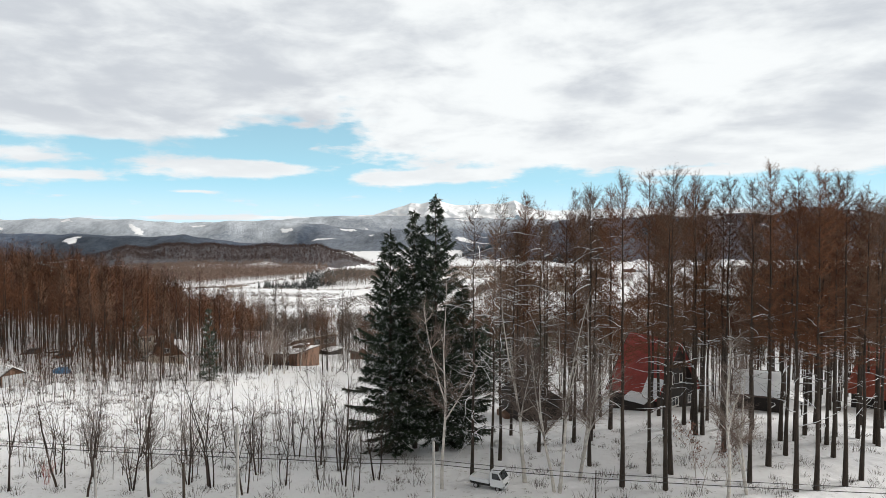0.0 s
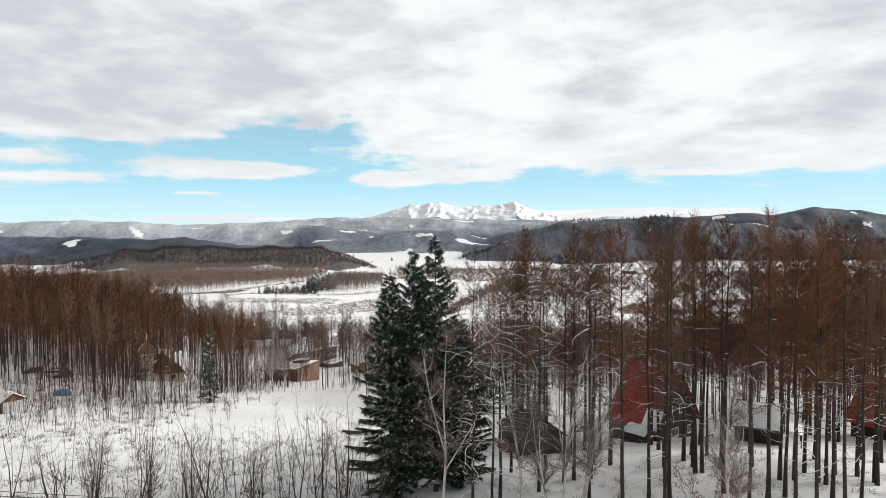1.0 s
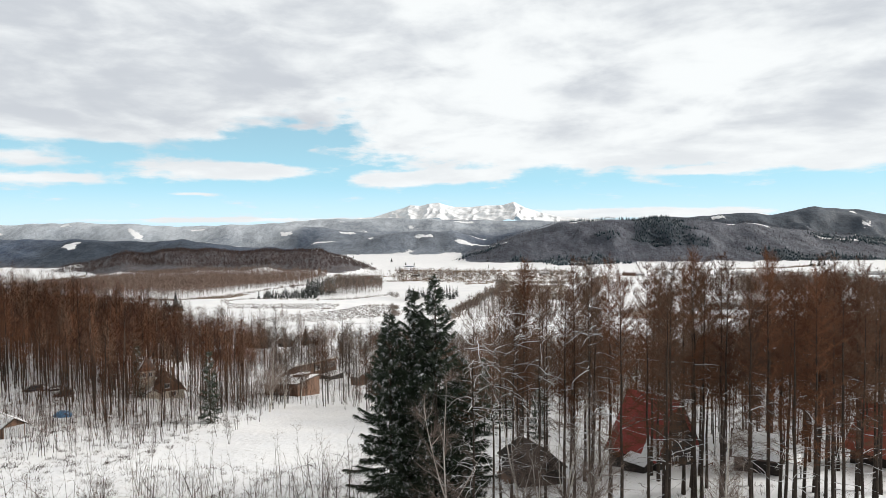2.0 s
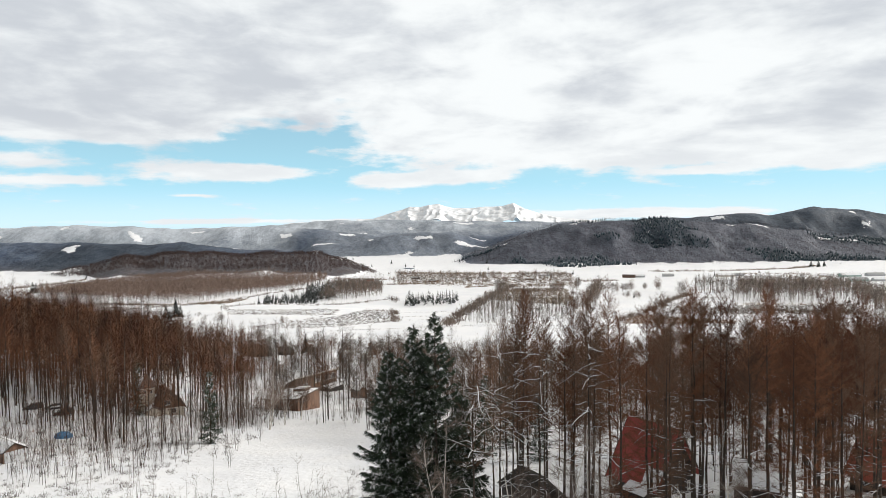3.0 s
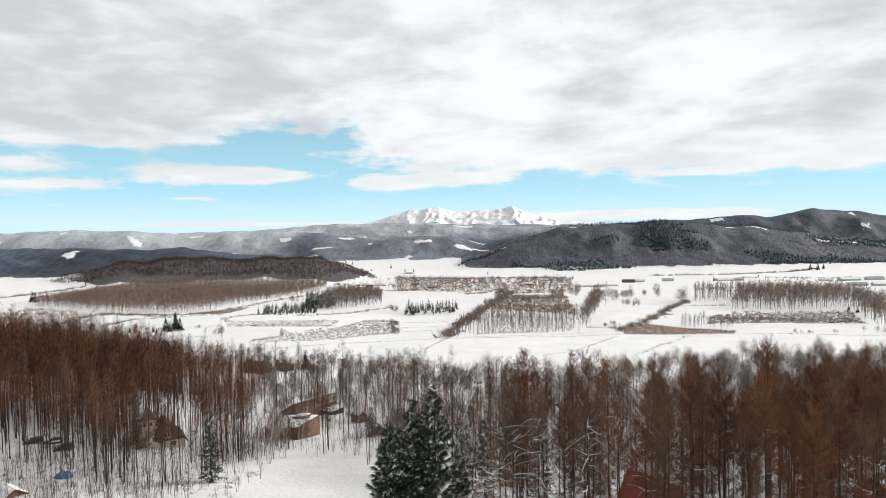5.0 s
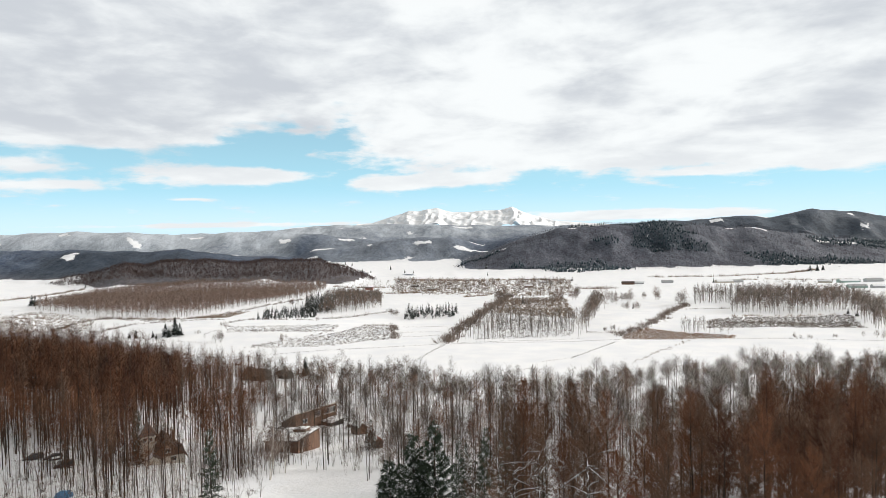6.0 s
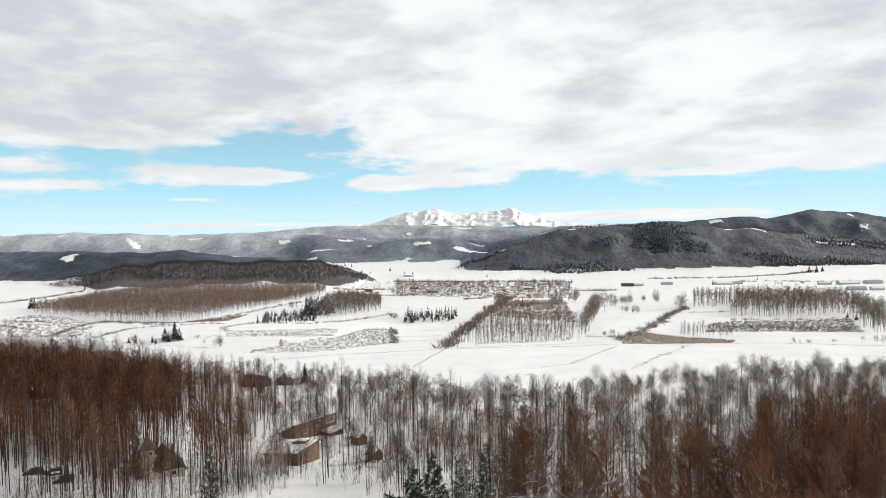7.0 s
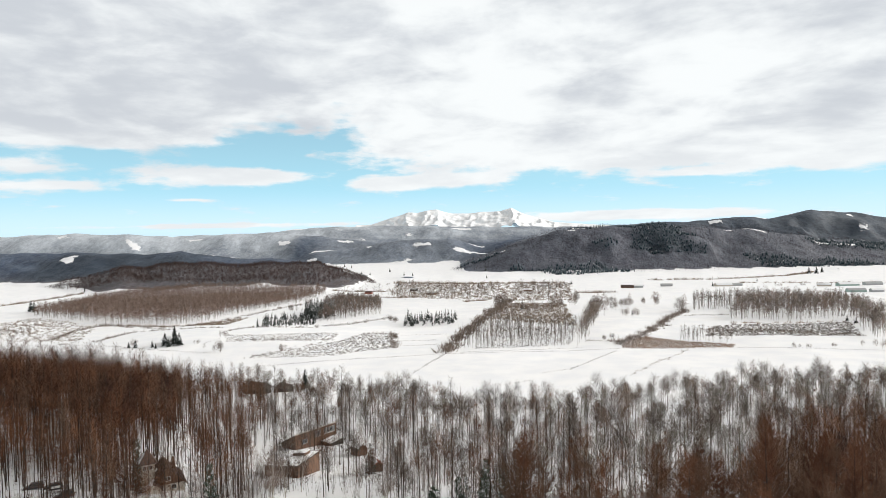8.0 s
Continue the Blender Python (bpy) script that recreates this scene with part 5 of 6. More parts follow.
for poly, gap, k, seed, mat, lb in (
        ([(156, 550), (186, 589), (207, 560), (245, 536), (239, 523), (148, 528)], 1.9, 0.77, 130, "reed", "patch of orange-brown dry reeds beside a snow field"),
        ([(-151, 487), (-96, 488), (-39, 533), (-47, 607), (-78, 619), (-91, 567), (-105, 538), (-132, 512)], 3.0, 0.66, 131, "grey_twig", "low dry scrub on a rough snowy bank"),
        ([(-186, 553), (-109, 558), (-99, 618), (-198, 588)], 3.2, 0.59, 132, "grey_twig", "low dry scrub along a terrace bank"),
        ([(241, 583), (371, 562), (425, 666), (305, 668), (272, 653)], 3.6, 1.08, 133, "grey_twig", "low leafless scrub on a snowy field"),
        ([(-409, 760), (-244, 726), (-248, 826), (-306, 722)], 4.5, 1.54, 134, "brush", "low brown scrub before the larch plantation"),
        ([(27, 524), (112, 555), (133, 633), (61, 709)], 4.0, 0.66, 135, "grey_twig", "low scrub under the plantation"),
        ([(59, 755), (140, 668), (185, 960), (86, 989)], 5.0, 1.56, 136, "brush", "low brown scrub behind the plantation"),
        ([(-443, 645), (-335, 593), (-405, 754), (-558, 881), (-563, 821)], 7.0, 1.12, 137, "brush", "thin low scrub on a snowy field"),
        ([(-84, 1179), (206, 1023), (331, 1641), (-129, 1817)], 16.0, 2.57, 138, "brush", "thin low scrub far down the valley"),
        ):
    scatter("reeds" if mat == "reed" else "scrub", br, sown(poly, gap * 0.72, k * 0.3, k * 1.0, seed), [MAT["brush"], MAT[mat]], lb, "grass" if mat == "reed" else "brush")
# single clumps of the middle valley: east, ahead, half width, size
rng_c = np.random.default_rng(77)
CLUMPS_A = [(151, 868, 5.4, 1.44), (169, 915, 3.3, 1.17), (189, 931, 6.7, 1.43), (210, 991, 4.4, 1.4), (190, 784, 5.0, 1.92), (227, 851, 6.9, 0.99), (229, 903, 5.7, 1.05), (260, 878, 6.4, 1.38), (251, 896, 4.9, 0.93), (301, 900, 3.7, 1.25), (301, 803, 3.8, 1.34), (234, 775, 2.8, 0.71), (221, 776, 5.7, 0.71), (80, 933, 7.4, 1.53), (102, 1027, 6.3, 1.55), (56, 797, 3.5, 0.8), (193, 1528, 6.8, 0.96), (223, 1550, 8.2, 0.98), (242, 1495, 9.3, 1.14), (265, 1446, 9.0, 1.1), (115, 856, 3.8, 0.76), (87, 1445, 6.3, 0.82)]
CLUMPS_B = [(23, 1426, 7.5, 0.8), (-83, 1689, 11.9, 0.95), (-53, 739, 2.6, 0.65), (-60, 748, 2.6, 0.56), (-179, 511, 2.9, 0.68), (-196, 577, 3.2, 0.46), (-207, 545, 2.6, 0.29), (-129, 512, 2.3, 0.46), (-258, 537, 2.1, 0.52), (-457, 678, 6.5, 0.72), (-450, 695, 5.1, 0.52), (-206, 995, 6.2, 0.89), (-208, 908, 5.7, 0.82), (723, 1371, 5.4, 0.58), (769, 1367, 6.9, 0.59), (153, 576, 2.6, 0.45), (144, 571, 2.1, 0.37), (280, 506, 2.5, 0.29), (289, 505, 2.0, 0.26), (311, 508, 1.8, 0.26), (338, 498, 5.3, 0.6), (267, 999, 6.4, 0.78), (293, 929, 3.4, 0.73)]
rows = np.concatenate([np.stack([rng_c.normal(x, w * 0.5, 5), rng_c.normal(y, w * 1.2, 5), rng_c.uniform(0.65, 1.05, 5) * k], 1) for x, y, w, k in CLUMPS_A + CLUMPS_B])
scatter("copse", fc, rows, COPSE_MATS, "small round clumps of leafless trees between snow fields", "wood")
FIRS = [(-225, 541, 1.23), (-220, 538, 0.9), (-232, 538, 0.82), (-227, 533, 0.57), (-240, 532, 0.49), (-235, 527, 0.36), (-254, 532, 0.58), (-260, 533, 0.42), (-82, 382, 0.99), (-619, 971, 1.45), (-619, 979, 1.3), (110, 873, 0.99), (-868, 1568, 0.88), (169, 2430, 1.54), (148, 2083, 0.88), (-303, 2459, 0.87), (-263, 2390, 0.84), (-440, 2946, 1.25), (-398, 2866, 1.22), (-132, 2300, 0.97), (-100, 2263, 0.79), (-108, 1629, 0.92), (297, 1541, 0.66), (321, 1584, 0.79), (587, 1388, 0.85), (758, 1540, 0.6), (1163, 1989, 1.94), (1147, 2001, 1.62), (1236, 2082, 1.53), (231, 776, 0.51), (237, 1393, 0.79), (259, 1445, 0.72), (-1, 1147, 0.48), (428, 676, 0.56), (424, 655, 0.55), (-203, 2560, 1.26)]
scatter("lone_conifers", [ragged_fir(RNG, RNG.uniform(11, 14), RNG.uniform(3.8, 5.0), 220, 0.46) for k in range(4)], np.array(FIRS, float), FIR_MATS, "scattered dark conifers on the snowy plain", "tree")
# dark hill
HILL = [(45, 2584), (150, 2456), (373, 2364), (418, 2200), (642, 2300), (1013, 2330), (1285, 2380), (1900, 2400), (2000, 2950), (300, 2950), (100, 2800)]
hf = [far_fir(RNG, RNG.uniform(12, 16)) for k in range(3)]
hr = [crowned(RNG, RNG.uniform(11, 15), RNG.uniform(2.4, 3.4), 16, 0.38, 0.25, 1, 0.6, 1) for k in range(4)]
pl = sown(HILL, 15.0, 0.8, 1.2, 71)
isfir = wave(pl[:, 0], pl[:, 1], 150, 8.1) > 0.2
pl = np.concatenate([pl, along(HILL[:8], 7.0, 14.0, 0.6, 1.1, 72)])
isfir = wave(pl[:, 0], pl[:, 1], 150, 8.1) > 0.2
scatter("hill_conifers", hf, pl[isfir], [MAT["larch_bark"], MAT["hill_fir_hazed"]], "dark conifers on the far hill", "wood")
scatter("hill_wood", hr, pl[~isfir], [MAT["larch_bark"], MAT["hill_twig_hazed"]], "grey leafless wood on the far hill", "wood")
# ---- buildings, vehicles and lines ----
def part(name, bm, mat, parent, label=""):
    me = bpy.data.meshes.new(name)
    bm.to_mesh(me)
    bm.free()
    me.materials.append(mat)
    ob = new(name, me)
    ob.parent = parent
    return tagged(ob, label) if label else ob


def block(cx, cy, z0, sx, sy, sz, bevel=0.03):
    """A bevelled box that stands on z0."""
    bm = bmesh.new()
    bmesh.ops.create_cube(bm, size=1.0, matrix=Matrix.Translation((cx, cy, z0 + sz / 2)) @ Matrix.Diagonal((sx, sy, sz, 1)))
    if bevel:
        bmesh.ops.bevel(bm, geom=bm.edges[:], offset=min(bevel, 0.4 * min(sx, sy, sz)), segments=1, affect="EDGES")
    return bm


def prism(outline, y0, y1):
    """An outline of (x, z) pairs drawn out from y0 to y1."""
    bm = bmesh.new()
    a = [bm.verts.new((x, y0, z)) for x, z in outline]
    b = [bm.verts.new((x, y1, z)) for x, z in outline]
    bm.faces.new(a)
    bm.faces.new(b[::-1])
    for i in range(len(a)):
        j = (i + 1) % len(a)
        bm.faces.new((a[j], a[i], b[i], b[j]))
    bmesh.ops.recalc_face_normals(bm, faces=bm.faces[:])
    return bm


def slab(p, q, thick):
    """A roof plane between the eave line p and the ridge line q: two pairs of points, with thickness downwards."""
    bm = bmesh.new()
    top = [Vector(v) for v in (p[0], p[1], q[1], q[0])]
    n = (top[1] - top[0]).cross(top[3] - top[0]).normalized()
    if n.z < 0:
        n = -n
    up = [bm.verts.new(v) for v in top]
    dn = [bm.verts.new(v - n * thick) for v in top]
    bm.faces.new(up)
    bm.faces.new(dn[::-1])
    for i in range(4):
        j = (i + 1) % 4
        bm.faces.new((up[j], up[i], dn[i], dn[j]))
    bmesh.ops.recalc_face_normals(bm, faces=bm.faces[:])
    return bm


def snow_sheet(p, q, thick, seed, wob=0.25, n=9):
    """Settled snow on a roof plane: a rounded blanket with an uneven rim."""
    rng = np.random.default_rng(seed)
    P0, P1, Q0, Q1 = (Vector(v) for v in (p[0], p[1], q[0], q[1]))
    nrm = (P1 - P0).cross(Q0 - P0).normalized()
    if nrm.z < 0:
        nrm = -nrm
    bm = bmesh.new()
    rows = []
    rim = rng.uniform(0, wob, (4, n))
    for i in range(n):
        row = []
        for j in range(n):
            s, t = i / (n - 1), j / (n - 1)
            s2 = s + (rim[0][j] * (1 - s) - rim[1][j] * s) * 0.15 * (abs(s - 0.5) > 0.45)
            t2 = t + (rim[2][i] * (1 - t) - rim[3][i] * t) * 0.15 * (abs(t - 0.5) > 0.45)
            a = P0.lerp(P1, s2)
            b = Q0.lerp(Q1, s2)
            edge = min(s, 1 - s, t, 1 - t) * (n - 1)
            h = thick * (0.0 if edge < 0.5 else 0.75 if edge < 1.5 else 1.0) + rng.uniform(0, 0.2 * thick) * (edge > 0.5)
            row.append(bm.verts.new(a.lerp(b, t2) + nrm * (h + 0.012)))
        rows.append(row)
    for i in range(n - 1):
        for j in range(n - 1):
            f = bm.faces.new((rows[i][j], rows[i + 1][j], rows[i + 1][j + 1], rows[i][j + 1]))
            f.smooth = True
    bmesh.ops.recalc_face_normals(bm, faces=bm.faces[:])
    if sum(f.normal.z for f in bm.faces) < 0:
        bmesh.ops.reverse_faces(bm, faces=bm.faces[:])
    return bm


def add_window(root, cx, y, z, w, h, face=-1, bars=1, frame_mat="white_paint"):
    """A window in a wall whose outside looks along y (face = -1 or 1): frame, bars, sill and pane."""
    t = 0.09
    bm = bmesh.new()
    for sx, sz, ox, oz in ((w, t, 0, 0), (w, t, 0, h - t), (t, h, -w / 2 + t / 2, 0), (t, h, w / 2 - t / 2, 0)):
        bmesh.ops.create_cube(bm, size=1.0, matrix=Matrix.Translation((cx + ox, y + face * 0.045, z + oz + sz / 2)) @ Matrix.Diagonal((sx, 0.10, sz, 1)))
    for k in range(bars):
        bmesh.ops.create_cube(bm, size=1.0, matrix=Matrix.Translation((cx - w / 2 + w * (k + 1) / (bars + 1), y + face * 0.04, z + h / 2)) @ Matrix.Diagonal((0.06, 0.08, h - 0.1, 1)))
    win = part("window", bm, MAT[frame_mat], root, "white painted window frame")
    part("pane", block(cx, y + face * 0.015, z + t * 0.5, w - t, 0.025, h - t, 0), MAT["glass"], win)
    part("sill", block(cx, y + face * 0.09, z - 0.06, w + 0.16, 0.18, 0.06, 0.01), MAT[frame_mat], win)
    return win


def cladding(root, x0, x1, y, z0, z1, face, mat, step=0.3, cut=None):
    """Upright boards on a wall that looks along y; cut(x) gives the height of the wall at x."""
    bm = bmesh.new()
    x = x0
    while x < x1 - 0.02:
        w = min(step, x1 - x)
        top = min(z1, cut(x + w / 2)) if cut else z1
        bmesh.ops.create_cube(bm, size=1.0, matrix=Matrix.Translation((x + w / 2, y + face * 0.012, (z0 + top) / 2)) @ Matrix.Diagonal((w - 0.025, 0.03, top - z0, 1)))
        x += w
    ob = part("cladding", bm, mat, root)
    ob["kind"] = "stuff"
    return ob


def gable_house(name, x, y, turn, width, length, wall_h, ridge_h, walls, roof, label, over=0.5, snow=(), trim="white_paint", lift=0.0):
    """A house whose ridge runs along its own y; the gable at -y is the front. snow: (side, from, to, low, high) patches on the roof."""
    root = new(name)
    root.matrix_basis = pose(x, y, ground_at(x, y) + lift, 0, 0, turn)
    w, l = width / 2, length / 2
    part("wall", prism([(-w, -1.5), (w, -1.5), (w, wall_h), (0, ridge_h), (-w, wall_h)], -l, l), MAT[walls], root)
    slope = (ridge_h - wall_h) / w

    def top(px):
        return wall_h + (w - abs(px)) * slope

    for face in (-1, 1):
        cladding(root, -w, w, face * l, -0.5, ridge_h, face, MAT[walls], 0.3, lambda px: top(px) - 0.02)
    e = w + over
    for k, side in enumerate((-1, 1)):
        p = ((side * e, -l - over, ridge_h - e * slope + 0.16), (side * e, l + over, ridge_h - e * slope + 0.16))
        q = ((0, -l - over, ridge_h + 0.16), (0, l + over, ridge_h + 0.16))
        r = part("roof", slab(p, q, 0.14), MAT[roof], root)
        bm = bmesh.new()
        n = int((length + 2 * over) / 0.45)
        for i in range(n + 1):
            yy = -l - over + (length + 2 * over) * i / n
            a, b = Vector((side * e, yy, p[0][2] + 0.02)), Vector((0, yy, q[0][2] + 0.02))
            d = b - a
            m = Matrix.Translation((a + b) / 2) @ d.to_track_quat("X", "Z").to_matrix().to_4x4() @ Matrix.Diagonal((d.length, 0.035, 0.05, 1))
            bmesh.ops.create_cube(bm, size=1.0, matrix=m)
        seam = part("standing_seam", bm, MAT[roof], r)
        seam["kind"] = "stuff"
        for j, (sd, y0, y1, lo, hi) in enumerate(snow):
            if sd != side:
                continue

            def on(t, yy):
                return (side * e * (1 - t), yy, p[0][2] + (q[0][2] - p[0][2]) * t + 0.05)

            part("roof_snow", snow_sheet((on(lo, y0), on(lo, y1)), (on(hi, y0), on(hi, y1)), 0.22, j + k * 7 + int(abs(x))), MAT["snow"], r, "settled white snow")
    for yy in (-l - over, l + over):
        for side in (-1, 1):
            a, b = Vector((side * e, yy, ridge_h - e * slope + 0.08)), Vector((0, yy, ridge_h + 0.08))
            d = b - a
            bm = bmesh.new()
            bmesh.ops.create_cube(bm, size=1.0, matrix=Matrix.Translation((a + b) / 2) @ d.to_track_quat("X", "Z").to_matrix().to_4x4() @ Matrix.Diagonal((d.length, 0.06, 0.2, 1)))
            part("bargeboard", bm, MAT[trim], root)
    tagged(root, label, "house")
    return root


# the red-roofed house in the larches
h = gable_house("house", 30.6, 93.3, 38, 9.6, 7.4, 3.4, 10.2, "dark_wood", "red_roof", "dark timber house with a steep red sheet roof among larches", 0.7, [(-1, -4.2, -1.4, 0.02, 0.34), (1, -3.0, 3.2, 0.0, 0.2)], "dark_wood")
for cx in (-1.9, 1.3):
    add_window(h, cx, -3.7, 4.2, 1.5, 1.3)
add_window(h, -0.8, -3.7, 1.0, 2.4, 1.3, bars=2)
add_window(h, 3.4, -3.7, 0.9, 1.2, 1.2)
part("deck", block(0, -5.2, -0.3, 9.6, 3.0, 0.5), MAT["brown_wood"], h, "brown timber deck")
for k in range(5):
    part("deck_post", block(-4.6 + 2.3 * k, -6.6, -1.6, 0.14, 0.14, 2.7), MAT["brown_wood"], h)
part("deck_rail", block(0, -6.6, 1.0, 9.6, 0.12, 0.12), MAT["brown_wood"], h)
part("deck_snow", block(0, -5.2, 0.21, 9.3, 2.7, 0.16, 0.07), MAT["snow"], h, "settled white snow")
part("chimney", block(1.6, 2.0, 7.0, 0.5, 0.5, 4.0), MAT["chrome"], h, "grey metal flue")
part("lean_to", prism([(-6.7, -1.5), (-4.8, -1.5), (-4.8, 2.9), (-6.7, 2.2)], -3.0, 0.4), MAT["dark_wood"], h)
part("lean_to_snow", snow_sheet(((-7.0, -3.3, 2.15), (-7.0, 0.7, 2.15)), ((-4.9, -3.3, 3.0), (-4.9, 0.7, 3.0)), 0.35, 4), MAT["snow"], h, "settled white snow")

# the snow-roofed cabin
h = gable_house("cabin", 43.0, 87.5, 62, 5.6, 5.4, 2.6, 5.0, "dark_wood", "brown_roof", "dark timber cabin under a thick white roof of snow", 0.6, [(-1, -3.2, 3.2, 0.0, 0.98), (1, -3.2, 3.2, 0.0, 0.98)], "dark_wood")
add_window(h, -1.2, -2.7, 0.9, 1.3, 1.2)
add_window(h, 1.3, -2.7, 0.9, 1.3, 1.2)
part("porch_roof", slab(((-2.6, -5.4, 2.0), (2.6, -5.4, 2.0)), ((-2.6, -2.8, 2.5), (2.6, -2.8, 2.5)), 0.12), MAT["grey_panel"], h, "grey sheet porch roof")
for k in (-2.4, 2.4):
    part("porch_post", block(k, -5.2, -1.4, 0.14, 0.14, 3.3), MAT["dark_wood"], h)
part("porch_snow", snow_sheet(((-2.6, -5.4, 2.0), (2.6, -5.4, 2.0)), ((-2.6, -2.8, 2.5), (2.6, -2.8, 2.5)), 0.2, 9), MAT["snow"], h, "settled white snow")

h = gable_house("house", 66.2, 92.5, 30, 9.0, 9.0, 2.7, 8.3, "dark_wood", "rust_roof", "dark timber house with a rust-red sheet roof", 0.7, [(1, -4, 4, 0.0, 0.2)], "rust_roof")
add_window(h, -1.6, -4.5, 1.0, 1.4, 1.3)
add_window(h, 1.6, -4.5, 1.0, 1.4, 1.3)
add_window(h, 0, -4.5, 4.6, 1.2, 1.2)

h = gable_house("cabin", 11.8, 87.0, 15, 6.2, 6.5, 2.8, 4.6, "dark_wood", "dark_wood", "small dark brown timber cabin behind the spruces", 0.5, [], "dark_wood")
add_window(h, 0.0, -3.25, 0.9, 1.3, 1.2, frame_mat="brown_wood")
part("woodpile", block(-3.9, 0, -0.8, 1.0, 3.4, 1.7, 0.15), MAT["brown_wood"], h)

# the shed with pale doors
h = gable_house("shed", -81.6, 118.6, 56, 3.7, 6.5, 2.3, 3.5, "brown_wood", "grey_panel", "small brown shed with pale double doors and a snowy roof", 0.35, [(-1, -3.5, 3.5, 0.0, 0.98), (1, -3.5, 3.5, 0.0, 0.98)], "dark_wood")
for k in (-0.85, 0.85):
    d = part("door", block(k, -3.32, -0.1, 1.62, 0.08, 2.3), MAT["grey_panel"], h, "pale grey sheet door")
    part("handle", block(k * 0.2, -3.39, 0.9, 0.06, 0.06, 0.25, 0.01), MAT["chrome"], d, "metal handle")

# the cottage with the turret
h = gable_house("cottage", -76.5, 175.0, 30, 8.6, 9.5, 2.3, 6.6, "cream", "brown_roof", "cream cottage with brown shingle roofs and a turret", 0.7, [(-1, -4.0, -2.6, 0.0, 0.4), (-1, 0.5, 1.6, 0.45, 0.65)], "brown_wood")
add_window(h, -1.6, -4.75, 0.8, 1.3, 1.3)
add_window(h, 1.6, -4.75, 0.8, 1.3, 1.3)
add_window(h, 0, -4.87, 3.2, 1.5, 1.2)
part("gable_boarding", prism([(-4.2, 2.35), (4.2, 2.35), (0, 6.4)], -4.86, -4.77), MAT["brown_wood"], h, "brown timber gable boarding")
part("turret_wall", block(-4.4, -0.6, -1.5, 3.4, 3.4, 9.6, 0.04), MAT["cream"], h)
bm = bmesh.new()
apex = bm.verts.new((-4.4, -0.6, 11.4))
ring = [bm.verts.new((-4.4 + a * 2.35, -0.6 + b * 2.35, 7.9)) for a, b in ((-1, -1), (1, -1), (1, 1), (-1, 1))]
for i in range(4):
    bm.faces.new((ring[i], ring[(i + 1) % 4], apex))
bm.faces.new(ring[::-1])
r = part("turret_roof", bm, MAT["brown_roof"], h, "brown pyramid turret roof")
part("turret_snow", snow_sheet(((-6.7, -2.8, 8.05), (-6.7, 1.0, 8.05)), ((-5.0, -1.2, 10.5), (-5.0, 0.0, 10.5)), 0.16, 3, n=6), MAT["snow"], r, "settled white snow")
for k in (-5.2, -3.7):
    add_window(h, k, -2.31, 6.2, 0.9, 1.2)
part("porch_wall", prism([(-5.6, -2), (-1.6, -2), (-1.6, 2.4), (-3.6, 3.6), (-5.6, 2.4)], -7.2, -4.7), MAT["cream"], h)
r = part("porch_roof", slab(((-5.9, -7.5, 2.4), (-5.9, -4.6, 2.4)), ((-3.6, -7.5, 3.8), (-3.6, -4.6, 3.8)), 0.12), MAT["brown_roof"], h)
part("porch_roof", slab(((-1.3, -7.5, 2.4), (-1.3, -4.6, 2.4)), ((-3.6, -7.5, 3.8), (-3.6, -4.6, 3.8)), 0.12), MAT["brown_roof"], h)
part("porch_snow", snow_sheet(((-5.9, -7.5, 2.45), (-5.9, -4.6, 2.45)), ((-3.7, -7.5, 3.8), (-3.7, -4.6, 3.8)), 0.18, 5), MAT["snow"], r, "settled white snow")
part("chimney", block(2.4, 1.6, 4.2, 0.7, 0.7, 3.2), MAT["brown_wood"], h, "brown brick chimney")


def mono_house(name, x, y, turn, width, depth, lo, hi, walls, label, windows, snow=True, lift=0.0):
    """A box with a single-pitch roof that rises towards its own +x."""
    root = new(name)
    root.matrix_basis = pose(x, y, ground_at(x, y) + lift, 0, 0, turn)
    w, d = width / 2, depth / 2
    part("wall", prism([(-w, -2.0), (w, -2.0), (w, hi), (-w, lo)], -d, d), MAT[walls], root)
    cladding(root, -w, w, -d, -0.8, hi, -1, MAT[walls], 0.35, lambda px: lo + (hi - lo) * (px + w) / width - 0.03)
    p, q = ((-w - 0.5, -d - 0.5, lo + 0.1), (-w - 0.5, d + 0.5, lo + 0.1)), ((w + 0.5, -d - 0.5, hi + 0.18), (w + 0.5, d + 0.5, hi + 0.18))
    r = part("roof", slab(p, q, 0.16), MAT["brown_roof"], root)
    if snow:
        part("roof_snow", snow_sheet(((p[0][0] + 0.1, p[0][1] + 0.1, p[0][2] + 0.02), (p[1][0] + 0.1, p[1][1] - 0.1, p[1][2] + 0.02)), ((q[0][0] - 0.3, q[0][1] + 0.1, q[0][2] + 0.0), (q[1][0] - 0.3, q[1][1] - 0.1, q[1][2])), 0.25, int(width * 10)), MAT["snow"], r, "settled white snow")
    for cx, z, ww, hh, bars in windows:
        add_window(root, cx, -d, z, ww, hh, bars=bars, frame_mat="grey_panel")
    tagged(root, label, "house")
    return root


